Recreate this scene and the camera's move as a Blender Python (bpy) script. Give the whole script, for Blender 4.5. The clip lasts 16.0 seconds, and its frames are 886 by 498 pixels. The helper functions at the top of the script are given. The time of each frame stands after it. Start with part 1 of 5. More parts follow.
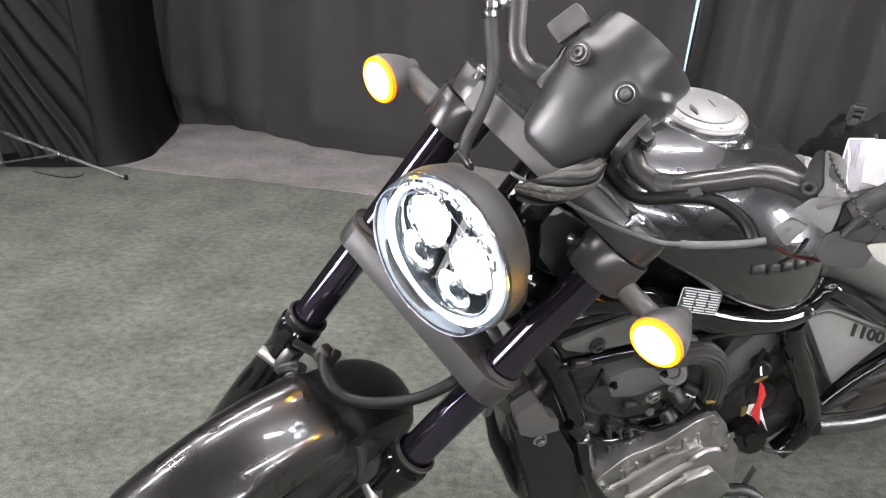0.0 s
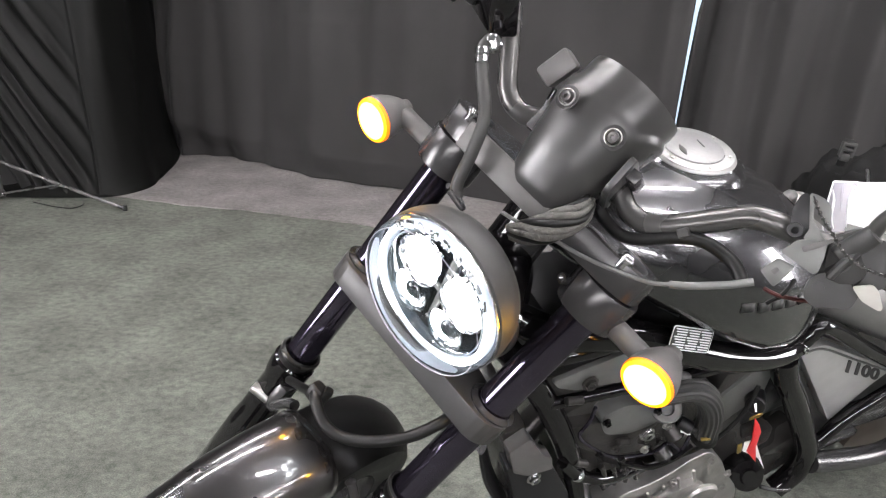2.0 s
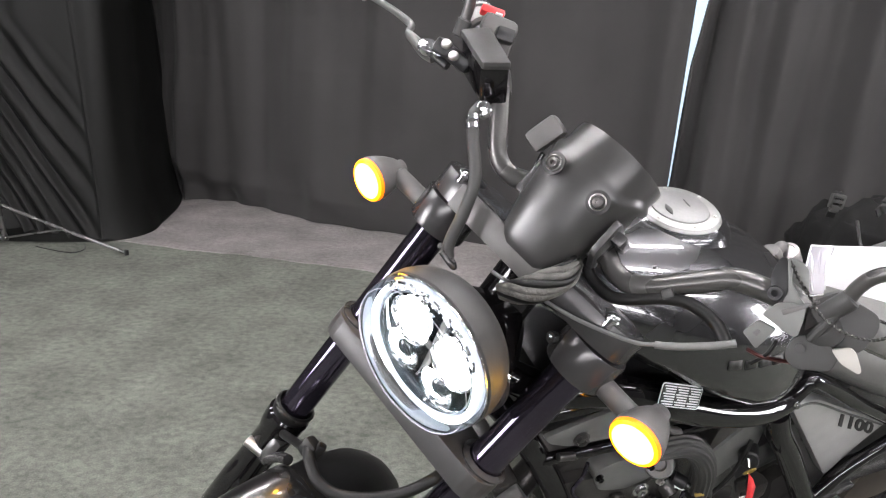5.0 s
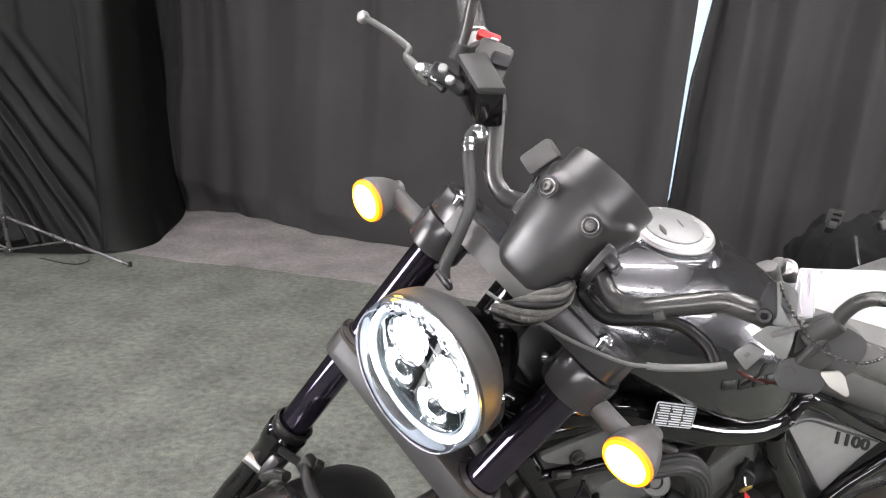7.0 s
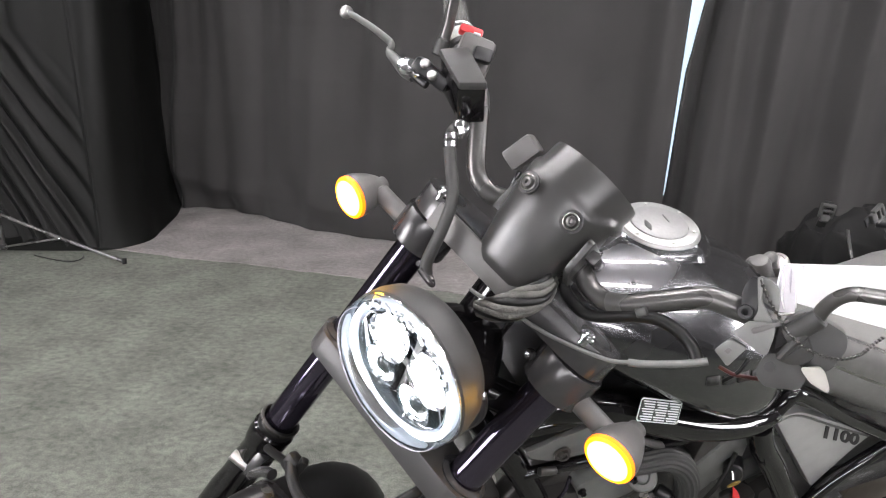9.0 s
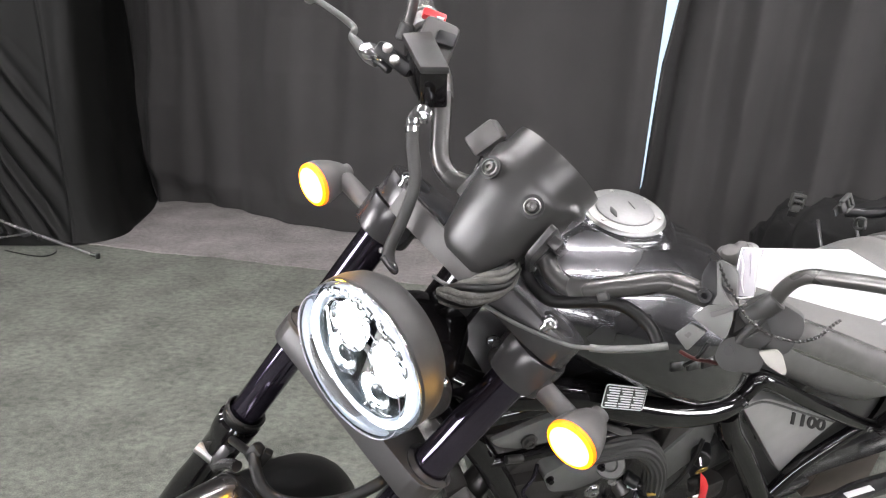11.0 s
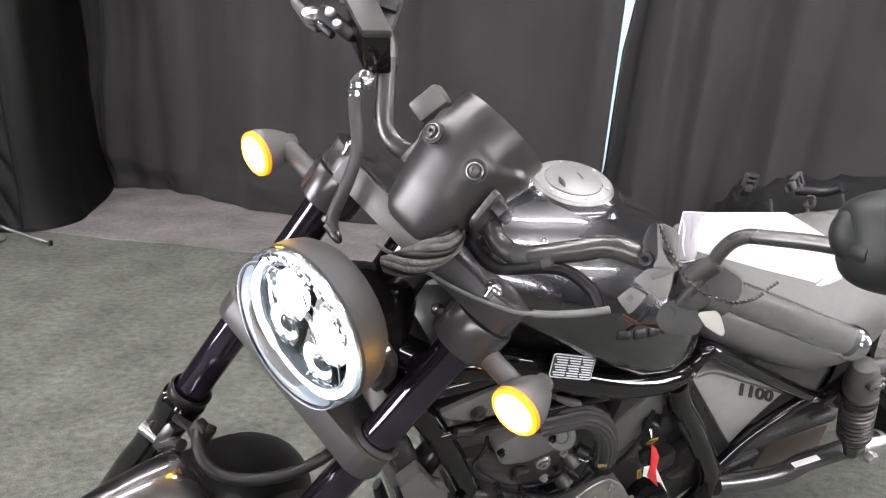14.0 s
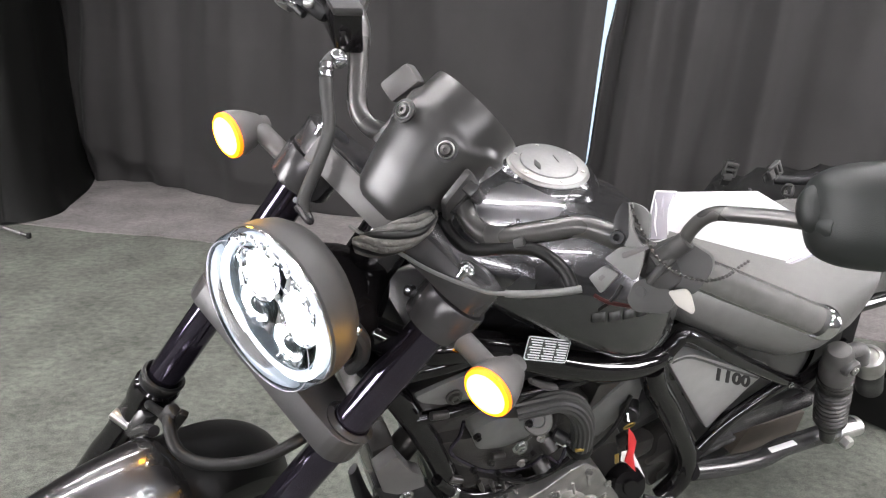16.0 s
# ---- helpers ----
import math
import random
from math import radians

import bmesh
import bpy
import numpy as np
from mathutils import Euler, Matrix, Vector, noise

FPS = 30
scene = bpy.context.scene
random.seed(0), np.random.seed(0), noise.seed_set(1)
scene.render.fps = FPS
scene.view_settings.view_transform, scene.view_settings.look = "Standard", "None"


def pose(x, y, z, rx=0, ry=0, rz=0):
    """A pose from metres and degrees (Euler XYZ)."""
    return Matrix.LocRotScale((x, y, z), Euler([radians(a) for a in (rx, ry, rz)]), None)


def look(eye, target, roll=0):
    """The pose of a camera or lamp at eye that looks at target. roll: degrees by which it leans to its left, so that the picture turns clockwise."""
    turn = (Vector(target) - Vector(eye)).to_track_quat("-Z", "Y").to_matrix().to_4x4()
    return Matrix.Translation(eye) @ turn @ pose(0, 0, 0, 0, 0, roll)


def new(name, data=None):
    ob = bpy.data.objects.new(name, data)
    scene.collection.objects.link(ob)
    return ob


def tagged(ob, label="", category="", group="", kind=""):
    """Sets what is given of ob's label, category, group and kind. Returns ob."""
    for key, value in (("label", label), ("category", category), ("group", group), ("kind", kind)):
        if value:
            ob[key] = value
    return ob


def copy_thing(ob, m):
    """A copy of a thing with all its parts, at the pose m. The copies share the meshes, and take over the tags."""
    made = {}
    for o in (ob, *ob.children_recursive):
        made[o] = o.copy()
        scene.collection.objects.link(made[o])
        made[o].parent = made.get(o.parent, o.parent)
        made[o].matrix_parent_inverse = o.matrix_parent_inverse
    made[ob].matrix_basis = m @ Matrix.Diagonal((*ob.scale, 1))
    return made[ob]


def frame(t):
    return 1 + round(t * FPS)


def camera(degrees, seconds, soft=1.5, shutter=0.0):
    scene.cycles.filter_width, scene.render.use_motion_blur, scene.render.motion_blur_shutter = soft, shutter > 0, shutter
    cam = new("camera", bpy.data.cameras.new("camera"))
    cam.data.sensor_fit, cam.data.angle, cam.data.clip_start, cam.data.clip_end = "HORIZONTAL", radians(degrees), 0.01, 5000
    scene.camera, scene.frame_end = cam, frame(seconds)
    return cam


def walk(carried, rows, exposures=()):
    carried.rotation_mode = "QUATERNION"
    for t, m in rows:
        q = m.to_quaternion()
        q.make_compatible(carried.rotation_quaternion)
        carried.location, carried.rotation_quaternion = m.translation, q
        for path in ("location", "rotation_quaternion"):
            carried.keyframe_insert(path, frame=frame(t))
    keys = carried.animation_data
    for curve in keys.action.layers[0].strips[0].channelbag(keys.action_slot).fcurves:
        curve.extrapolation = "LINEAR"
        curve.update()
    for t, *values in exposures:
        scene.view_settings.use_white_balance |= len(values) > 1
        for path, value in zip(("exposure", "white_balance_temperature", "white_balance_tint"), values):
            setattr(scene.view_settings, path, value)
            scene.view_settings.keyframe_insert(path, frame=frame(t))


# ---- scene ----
cam = camera(68.2, 16.0, 1.2)
PATH = [
    (0, (0.022, -0.002, 1.117), (0.022, 1.816, 0.283), 2.0),
    (0.5, (0.023, -0.003, 1.119), (0.022, 1.826, 0.309), 2.1),
    (1, (0.025, -0.003, 1.123), (0.026, 1.834, 0.332), 2.1),
    (1.5, (0.027, -0.003, 1.127), (0.028, 1.84, 0.352), 2.1),
    (2, (0.03, -0.003, 1.13), (0.029, 1.85, 0.377), 2.1),
    (2.5, (0.031, -0.004, 1.134), (0.029, 1.858, 0.403), 2.1),
    (3, (0.032, -0.007, 1.138), (0.028, 1.861, 0.423), 2.2),
    (3.5, (0.032, -0.01, 1.142), (0.027, 1.864, 0.442), 2.2),
    (4, (0.034, -0.011, 1.147), (0.028, 1.871, 0.47), 2.2),
    (6.5, (0.045, -0.021, 1.169), (0.032, 1.885, 0.562), 2.2),
    (7, (0.047, -0.022, 1.173), (0.029, 1.884, 0.566), 2.2),
    (7.5, (0.052, -0.019, 1.175), (0.031, 1.885, 0.566), 2.1),
    (8, (0.056, -0.019, 1.176), (0.034, 1.885, 0.563), 2.0),
    (10.5, (0.086, -0.012, 1.166), (0.104, 1.885, 0.535), 2.1),
    (11, (0.091, -0.012, 1.163), (0.128, 1.885, 0.529), 2.2),
    (11.5, (0.096, -0.01, 1.159), (0.155, 1.884, 0.52), 2.3),
    (12, (0.102, -0.01, 1.154), (0.179, 1.882, 0.51), 2.4),
    (12.5, (0.107, -0.009, 1.149), (0.202, 1.881, 0.502), 2.5),
    (13, (0.111, -0.008, 1.145), (0.22, 1.88, 0.493), 2.6),
    (13.5, (0.115, -0.01, 1.141), (0.235, 1.876, 0.486), 2.7),
    (14, (0.12, -0.01, 1.137), (0.252, 1.873, 0.478), 2.8),
    (14.5, (0.124, -0.011, 1.133), (0.265, 1.871, 0.471), 2.9),
    (15, (0.129, -0.012, 1.13), (0.278, 1.869, 0.465), 2.9),
    (15.5, (0.133, -0.011, 1.126), (0.291, 1.867, 0.457), 3.0),
    (16, (0.137, -0.011, 1.121), (0.308, 1.865, 0.45), 3.1),
]
walk(cam, [(t, look(eye, target, roll)) for t, eye, target, roll in PATH])
# ---------- light ----------
world = bpy.data.worlds.new("room_world")
scene.world = world
world.use_nodes = True
world.node_tree.nodes["Background"].inputs[0].default_value = (0.9, 0.95, 1.0, 1)
world.node_tree.nodes["Background"].inputs[1].default_value = 0.01

# ---------- frames of the machine ----------
def frame_matrix(rows, origin):
    m = Matrix((rows[0], rows[1], rows[2])).transposed().to_4x4()
    m.translation = origin
    return m


# turned front end: x ahead, y to the rider's left, z up along the fork
STEER = frame_matrix(((-0.4918, -0.8316, 0.2581), (0.6672, -0.5504, -0.5020), (0.5595, -0.0746, 0.8255)), (0.0050, 0.7418, 0.6993))
# body leaning on its side stand: x ahead, y left, z up
BODY = frame_matrix(((-0.9336, -0.3584, 0.0), (0.3485, -0.9078, -0.2334), (0.0837, -0.2179, 0.9724)), (-0.0372, 0.9256, 0.0))
WORLD = Matrix.Identity(4)
PLACES = {}


# ---------- materials ----------
def material(name, colour, rough=0.5, metal=0.0, vary=0.15, scale=40.0, bump=0.0, bump_scale=300.0, coat=0.0, spec=0.5, sheen=0.0, rough_vary=0.1, per_object=0.0):
    m = bpy.data.materials.new(name)
    m.use_nodes = True
    t = m.node_tree
    b = t.nodes["Principled BSDF"]
    b.inputs["Metallic"].default_value = metal
    b.inputs["Coat Weight"].default_value = coat
    b.inputs["Coat Roughness"].default_value = 0.04
    b.inputs["Specular IOR Level"].default_value = spec
    b.inputs["Sheen Weight"].default_value = sheen
    b.inputs["Sheen Roughness"].default_value = 0.5
    c = t.nodes.new("ShaderNodeTexCoord")
    n1 = t.nodes.new("ShaderNodeTexNoise")
    n1.inputs["Scale"].default_value = scale
    n1.inputs["Detail"].default_value = 5
    n2 = t.nodes.new("ShaderNodeTexNoise")
    n2.inputs["Scale"].default_value = scale * 0.12
    n2.inputs["Detail"].default_value = 3
    t.links.new(c.outputs["Object"], n1.inputs["Vector"])
    t.links.new(c.outputs["Object"], n2.inputs["Vector"])
    mix = t.nodes.new("ShaderNodeMath")
    mix.operation = "ADD"
    t.links.new(n1.outputs["Fac"], mix.inputs[0])
    t.links.new(n2.outputs["Fac"], mix.inputs[1])
    ramp = t.nodes.new("ShaderNodeMapRange")
    ramp.inputs["From Min"].default_value = 0.7
    ramp.inputs["From Max"].default_value = 1.3
    ramp.inputs["To Min"].default_value = 1 - vary
    ramp.inputs["To Max"].default_value = 1 + vary
    t.links.new(mix.outputs[0], ramp.inputs["Value"])
    mul = t.nodes.new("ShaderNodeVectorMath")
    mul.operation = "SCALE"
    mul.inputs[0].default_value = colour
    t.links.new(ramp.outputs[0], mul.inputs["Scale"])
    t.links.new(mul.outputs[0], b.inputs["Base Color"])
    rr = t.nodes.new("ShaderNodeMapRange")
    rr.inputs["From Min"].default_value = 0.3
    rr.inputs["From Max"].default_value = 0.7
    rr.inputs["To Min"].default_value = max(0.0, rough * (1 - rough_vary))
    rr.inputs["To Max"].default_value = min(1.0, rough * (1 + rough_vary))
    t.links.new(n2.outputs["Fac"], rr.inputs["Value"])
    t.links.new(rr.outputs[0], b.inputs["Roughness"])
    if bump:
        n3 = t.nodes.new("ShaderNodeTexNoise")
        n3.inputs["Scale"].default_value = bump_scale
        n3.inputs["Detail"].default_value = 3
        t.links.new(c.outputs["Object"], n3.inputs["Vector"])
        bp = t.nodes.new("ShaderNodeBump")
        bp.inputs["Strength"].default_value = bump
        bp.inputs["Distance"].default_value = 0.002
        t.links.new(n3.outputs["Fac"], bp.inputs["Height"])
        t.links.new(bp.outputs["Normal"], b.inputs["Normal"])
    return m


def thin_clear(name, rough=0.02, tint=(1, 1, 1)):
    """A thin clear sheet: see-through, with gloss by Fresnel."""
    m = bpy.data.materials.new(name)
    m.use_nodes = True
    t = m.node_tree
    t.nodes.remove(t.nodes["Principled BSDF"])
    a, b, x, f = (t.nodes.new("ShaderNode" + k) for k in ("BsdfTransparent", "BsdfGlossy", "MixShader", "Fresnel"))
    a.inputs["Color"].default_value = (*tint, 1)
    b.inputs["Roughness"].default_value = rough
    f.inputs["IOR"].default_value = 1.5
    t.links.new(f.outputs[0], x.inputs[0])
    t.links.new(a.outputs[0], x.inputs[1])
    t.links.new(b.outputs[0], x.inputs[2])
    t.links.new(x.outputs[0], t.nodes["Material Output"].inputs["Surface"])
    return m


def milky(name, colour, cover):
    """A thin cloudy sheet: partly see-through, partly pale."""
    m = bpy.data.materials.new(name)
    m.use_nodes = True
    b = m.node_tree.nodes["Principled BSDF"]
    b.inputs["Base Color"].default_value = (*colour, 1)
    b.inputs["Roughness"].default_value = 0.15
    b.inputs["Alpha"].default_value = cover
    return m


def glow(name, colour, strength):
    m = bpy.data.materials.new(name)
    m.use_nodes = True
    b = m.node_tree.nodes["Principled BSDF"]
    b.inputs["Base Color"].default_value = (*colour, 1)
    b.inputs["Emission Color"].default_value = (*colour, 1)
    b.inputs["Emission Strength"].default_value = strength
    return m


def clear(name, colour=(1, 1, 1), rough=0.02, ior=1.45):
    m = bpy.data.materials.new(name)
    m.use_nodes = True
    b = m.node_tree.nodes["Principled BSDF"]
    b.inputs["Base Color"].default_value = (*colour, 1)
    b.inputs["Roughness"].default_value = rough
    b.inputs["IOR"].default_value = ior
    b.inputs["Transmission Weight"].default_value = 1
    return m


M = dict(
    gloss=material("gloss_black_enamel", (0.006, 0.0055, 0.006), 0.05, 0.0, 0.2, 30),
    yoke=material("satin_grey_black_metal", (0.046, 0.045, 0.045), 0.36, 0.3, 0.1, 60, bump=0.04, bump_scale=900, spec=0.6),
    tank=material("graphite_metallic_paint", (0.072, 0.072, 0.076), 0.26, 0.9, 0.05, 80, coat=1.0),
    tube=material("black_coated_fork_tube", (0.075, 0.066, 0.092), 0.07, 0.9, 0.2, 20),
    satin=material("satin_black_metal", (0.042, 0.041, 0.042), 0.25, 0.25, 0.1, 60, bump=0.04, bump_scale=900, spec=0.7),
    plastic=material("matte_black_plastic", (0.028, 0.0275, 0.027), 0.29, 0.0, 0.1, 60, bump=0.08, bump_scale=1400, spec=0.65),
    greyplastic=material("dark_grey_plastic", (0.085, 0.082, 0.080), 0.42, 0.0, 0.12, 60, bump=0.1, bump_scale=1200),
    rubber=material("black_rubber", (0.005, 0.005, 0.005), 0.42, 0.0, 0.25, 60, bump=0.15, bump_scale=700, spec=0.3),
    seat=material("black_vinyl", (0.115, 0.114, 0.110), 0.42, 0.0, 0.1, 50, bump=0.25, bump_scale=900, spec=0.5),
    chrome=material("bright_steel", (0.62, 0.62, 0.63), 0.18, 1.0, 0.1, 80),
    alloy=material("cast_alloy", (0.50, 0.49, 0.475), 0.30, 0.9, 0.35, 25, bump=0.3, bump_scale=400),
    darkalloy=material("dark_cast_alloy", (0.042, 0.040, 0.038), 0.28, 0.4, 0.4, 25, bump=0.35, bump_scale=300),
    silver=material("satin_silver_paint", (0.21, 0.21, 0.212), 0.44, 0.4, 0.08, 200),
    capmetal=material("brushed_cap_metal", (0.29, 0.29, 0.285), 0.38, 0.9, 0.08, 90, bump=0.1, bump_scale=900),
    curtain=material("black_drape", (0.0245, 0.0235, 0.0235), 0.8, 0.0, 0.16, 3.0, bump=0.3, bump_scale=500, sheen=0.05, spec=0.25),
    curtain_dark=material("black_satin_drape", (0.0046, 0.0048, 0.0044), 0.5, 0.0, 0.2, 3.0, bump=0.2, bump_scale=500, sheen=0.0, spec=0.13),
    wall=material("plain_wall_paint", (0.05, 0.05, 0.052), 0.8, 0.0, 0.06, 4),
    ceiling=material("ceiling_paint", (0.07, 0.07, 0.07), 0.85, 0.0, 0.05, 4),
    paper=material("white_paper", (0.86, 0.87, 0.88), 0.6, 0.0, 0.02, 30),
    white=material("white_print", (0.8, 0.8, 0.8), 0.5, 0.0, 0.02, 30),
    ink=material("black_print", (0.02, 0.02, 0.02), 0.5, 0.0, 0.1, 30),
    red=material("red_plastic", (0.62, 0.03, 0.035), 0.35, 0.0, 0.1, 30),
    beige=material("pale_grey_plastic", (0.34, 0.33, 0.30), 0.5, 0.0, 0.05, 30),
    fabric=material("black_cordura", (0.006, 0.006, 0.006), 0.85, 0.0, 0.3, 40, bump=0.5, bump_scale=400, spec=0.15),
    loom=material("dusty_cloth_tape", (0.085, 0.082, 0.076), 0.85, 0.0, 0.4, 90, bump=1.0, bump_scale=260),
    brass=material("brass_yellow", (0.55, 0.4, 0.12), 0.35, 0.9, 0.1, 60),
    frame_black=material("black_powder_coat", (0.02, 0.02, 0.02), 0.4, 0.0, 0.1, 60),
    glass=thin_clear("clear_lens"),
    filmgrip=material("filmed_rubber", (0.12, 0.118, 0.114), 0.22, 0.0, 0.15, 60, coat=1.0, spec=0.8, bump=0.3, bump_scale=90),
    bar=material("satin_black_bar", (0.095, 0.093, 0.091), 0.28, 0.6, 0.08, 60, bump=0.02, bump_scale=900),
    mirror=material("green_black_plastic", (0.012, 0.014, 0.013), 0.48, 0.0, 0.1, 40, bump=0.1, bump_scale=1200, spec=0.4),
    mud=material("brown_black_plastic", (0.06, 0.048, 0.04), 0.5, 0.0, 0.2, 30),
    dull=material("dull_black_plastic", (0.010, 0.010, 0.011), 0.38, 0.0, 0.15, 60, bump=0.1, bump_scale=1200, spec=0.4),
    housing=material("matte_housing_plastic", (0.034, 0.034, 0.033), 0.5, 0.0, 0.12, 60, bump=0.1, bump_scale=1200, spec=0.4),
    panel=material("satin_silver_panel", (0.43, 0.43, 0.425), 0.40, 0.5, 0.08, 40, bump=0.03, bump_scale=900),
    fender=material("black_metallic_paint", (0.062, 0.060, 0.061), 0.28, 0.88, 0.05, 80, coat=1.0),
    film=milky("clear_plastic_film", (0.62, 0.59, 0.66), 0.5),
    led=glow("white_led", (0.93, 0.97, 1.0), 30.0),
    lampglass=material("blue_black_lamp_trim", (0.055, 0.06, 0.075), 0.16, 0.8, 0.2, 30, coat=1.0),
    guide=glow("lit_light_guide", (0.92, 0.97, 1.0), 3.0),
    darkglass=material("dark_glass", (0.02, 0.025, 0.03), 0.03, 0.0, 0.1, 30, coat=1.0),
    redwire=material("red_wire", (0.05, 0.010, 0.009), 0.4, 0.0, 0.1, 30),
    greypaint=material("pale_grey_paint", (0.125, 0.127, 0.122), 0.40, 0.2, 0.12, 60, bump=0.08, bump_scale=900),
    ring=glow("white_light_guide", (0.80, 0.88, 1.0), 0.12),
    amber=glow("amber_led", (1.0, 0.48, 0.016), 62.0),
    amber_mid=glow("amber_lens_lit", (1.0, 0.40, 0.004), 2.6),
    amber_rim=glow("amber_lens", (1.0, 0.20, 0.001), 1.5),
    tubelight=glow("ceiling_tube", (1.0, 0.96, 0.975), 86.0),
    # glowing panes of the unseen panels added for side light
    window=glow("added_light_pane", (1.0, 0.97, 1.0), 30.0),
    daylight=glow("daylight_beyond", (0.70, 0.86, 1.0), 1.2),
)


def carpet_material(name, tints, scale):
    m = bpy.data.materials.new(name)
    m.use_nodes = True
    t = m.node_tree
    b = t.nodes["Principled BSDF"]
    b.inputs["Roughness"].default_value = 0.95
    b.inputs["Specular IOR Level"].default_value = 0.15
    c = t.nodes.new("ShaderNodeTexCoord")
    mp = t.nodes.new("ShaderNodeMapping")
    mp.inputs["Scale"].default_value = (1.0, 1.3, 1.0)
    mp.inputs["Rotation"].default_value = (0, 0, 0.1)
    t.links.new(c.outputs["Object"], mp.inputs["Vector"])
    n1 = t.nodes.new("ShaderNodeTexNoise")
    n1.inputs["Scale"].default_value = scale
    n1.inputs["Detail"].default_value = 9
    n1.inputs["Roughness"].default_value = 0.72
    t.links.new(mp.outputs[0], n1.inputs["Vector"])
    r = t.nodes.new("ShaderNodeValToRGB")
    r.color_ramp.elements[0].position = 0.36
    r.color_ramp.elements[0].color = (*tints[0], 1)
    r.color_ramp.elements[1].position = 0.64
    r.color_ramp.elements[1].color = (*tints[2], 1)
    e = r.color_ramp.elements.new(0.5)
    e.color = (*tints[1], 1)
    t.links.new(n1.outputs["Fac"], r.inputs["Fac"])
    n2 = t.nodes.new("ShaderNodeTexNoise")
    n2.inputs["Scale"].default_value = 260
    n2.inputs["Detail"].default_value = 4
    t.links.new(mp.outputs[0], n2.inputs["Vector"])
    mr = t.nodes.new("ShaderNodeMapRange")
    mr.inputs["From Min"].default_value = 0.25
    mr.inputs["From Max"].default_value = 0.75
    mr.inputs["To Min"].default_value = 0.58
    mr.inputs["To Max"].default_value = 1.42
    t.links.new(n2.outputs["Fac"], mr.inputs["Value"])
    n4 = t.nodes.new("ShaderNodeTexNoise")
    n4.inputs["Scale"].default_value = 4.5
    n4.inputs["Detail"].default_value = 6
    t.links.new(c.outputs["Object"], n4.inputs["Vector"])
    mr4 = t.nodes.new("ShaderNodeMapRange")
    mr4.inputs["From Min"].default_value = 0.3
    mr4.inputs["From Max"].default_value = 0.7
    mr4.inputs["To Min"].default_value = 0.78
    mr4.inputs["To Max"].default_value = 1.20
    t.links.new(n4.outputs["Fac"], mr4.inputs["Value"])
    mm = t.nodes.new("ShaderNodeMath")
    mm.operation = "MULTIPLY"
    t.links.new(mr.outputs[0], mm.inputs[0])
    t.links.new(mr4.outputs[0], mm.inputs[1])
    s = t.nodes.new("ShaderNodeVectorMath")
    s.operation = "SCALE"
    t.links.new(r.outputs["Color"], s.inputs[0])
    t.links.new(mm.outputs[0], s.inputs["Scale"])
    t.links.new(s.outputs[0], b.inputs["Base Color"])
    bp = t.nodes.new("ShaderNodeBump")
    bp.inputs["Strength"].default_value = 0.7
    bp.inputs["Distance"].default_value = 0.004
    t.links.new(n2.outputs["Fac"], bp.inputs["Height"])
    t.links.new(bp.outputs["Normal"], b.inputs["Normal"])
    return m


M["carpet"] = carpet_material("green_grey_carpet", ((0.080, 0.086, 0.074), (0.115, 0.122, 0.106), (0.152, 0.156, 0.136)), 34.0)
M["carpet_grey"] = carpet_material("mauve_grey_carpet", ((0.158, 0.147, 0.144), (0.192, 0.180, 0.176), (0.228, 0.215, 0.210)), 40.0)


# ---------- mesh helpers ----------
def smooth_path(pts, steps=6):
    p = [Vector(q) for q in pts]
    if len(p) < 3:
        return p
    out = []
    for i in range(len(p) - 1):
        a, b, c, d = p[max(i - 1, 0)], p[i], p[i + 1], p[min(i + 2, len(p) - 1)]
        for k in range(steps):
            u = k / steps
            out.append(0.5 * ((2 * b) + (c - a) * u + (2 * a - 5 * b + 4 * c - d) * u * u + (3 * b - a - 3 * c + d) * u ** 3))
    out.append(p[-1])
    return out


def loft(rings, caps=True, closed=True):
    bm = bmesh.new()
    vs = [[bm.verts.new(p) for p in r] for r in rings]
    n = len(rings[0])
    for a, b in zip(vs, vs[1:]):
        for i in range(n if closed else n - 1):
            j = (i + 1) % n
            bm.faces.new((a[i], a[j], b[j], b[i]))
    if caps:
        bm.faces.new(vs[0][::-1])
        bm.faces.new(vs[-1])
    bmesh.ops.recalc_face_normals(bm, faces=bm.faces)
    return bm


def tube(pts, r, seg=14, steps=6, ripple=0.0, flat=1.0, lobes=0):
    """A round tube along points; r is one radius or one for each point."""
    path = smooth_path(pts, steps)
    n = len(path)
    radii = [r] * n if not isinstance(r, (list, tuple)) else [float(np.interp(i / (n - 1) * (len(r) - 1), range(len(r)), r)) for i in range(n)]
    t0 = (path[1] - path[0]).normalized()
    u = t0.orthogonal().normalized()
    rings = []
    for i, q in enumerate(path):
        d = (path[min(i + 1, n - 1)] - path[max(i - 1, 0)]).normalized()
        u = (u - d * u.dot(d)).normalized()
        v = d.cross(u)
        rr = radii[i] * (1 + (ripple if i % 2 else -ripple))
        rings.append([q + (u * math.cos(a) + v * math.sin(a) * flat) * rr * (1 + (0.045 * math.cos(lobes * a) if lobes else 0)) for a in (2 * math.pi * k / seg for k in range(seg))])
    return loft(rings)


def lathe(profile, seg=40, caps=True):
    """Turned about z: (radius, height) pairs."""
    return loft([[(r * math.cos(2 * math.pi * k / seg), r * math.sin(2 * math.pi * k / seg), z) for k in range(seg)] for r, z in profile], caps)


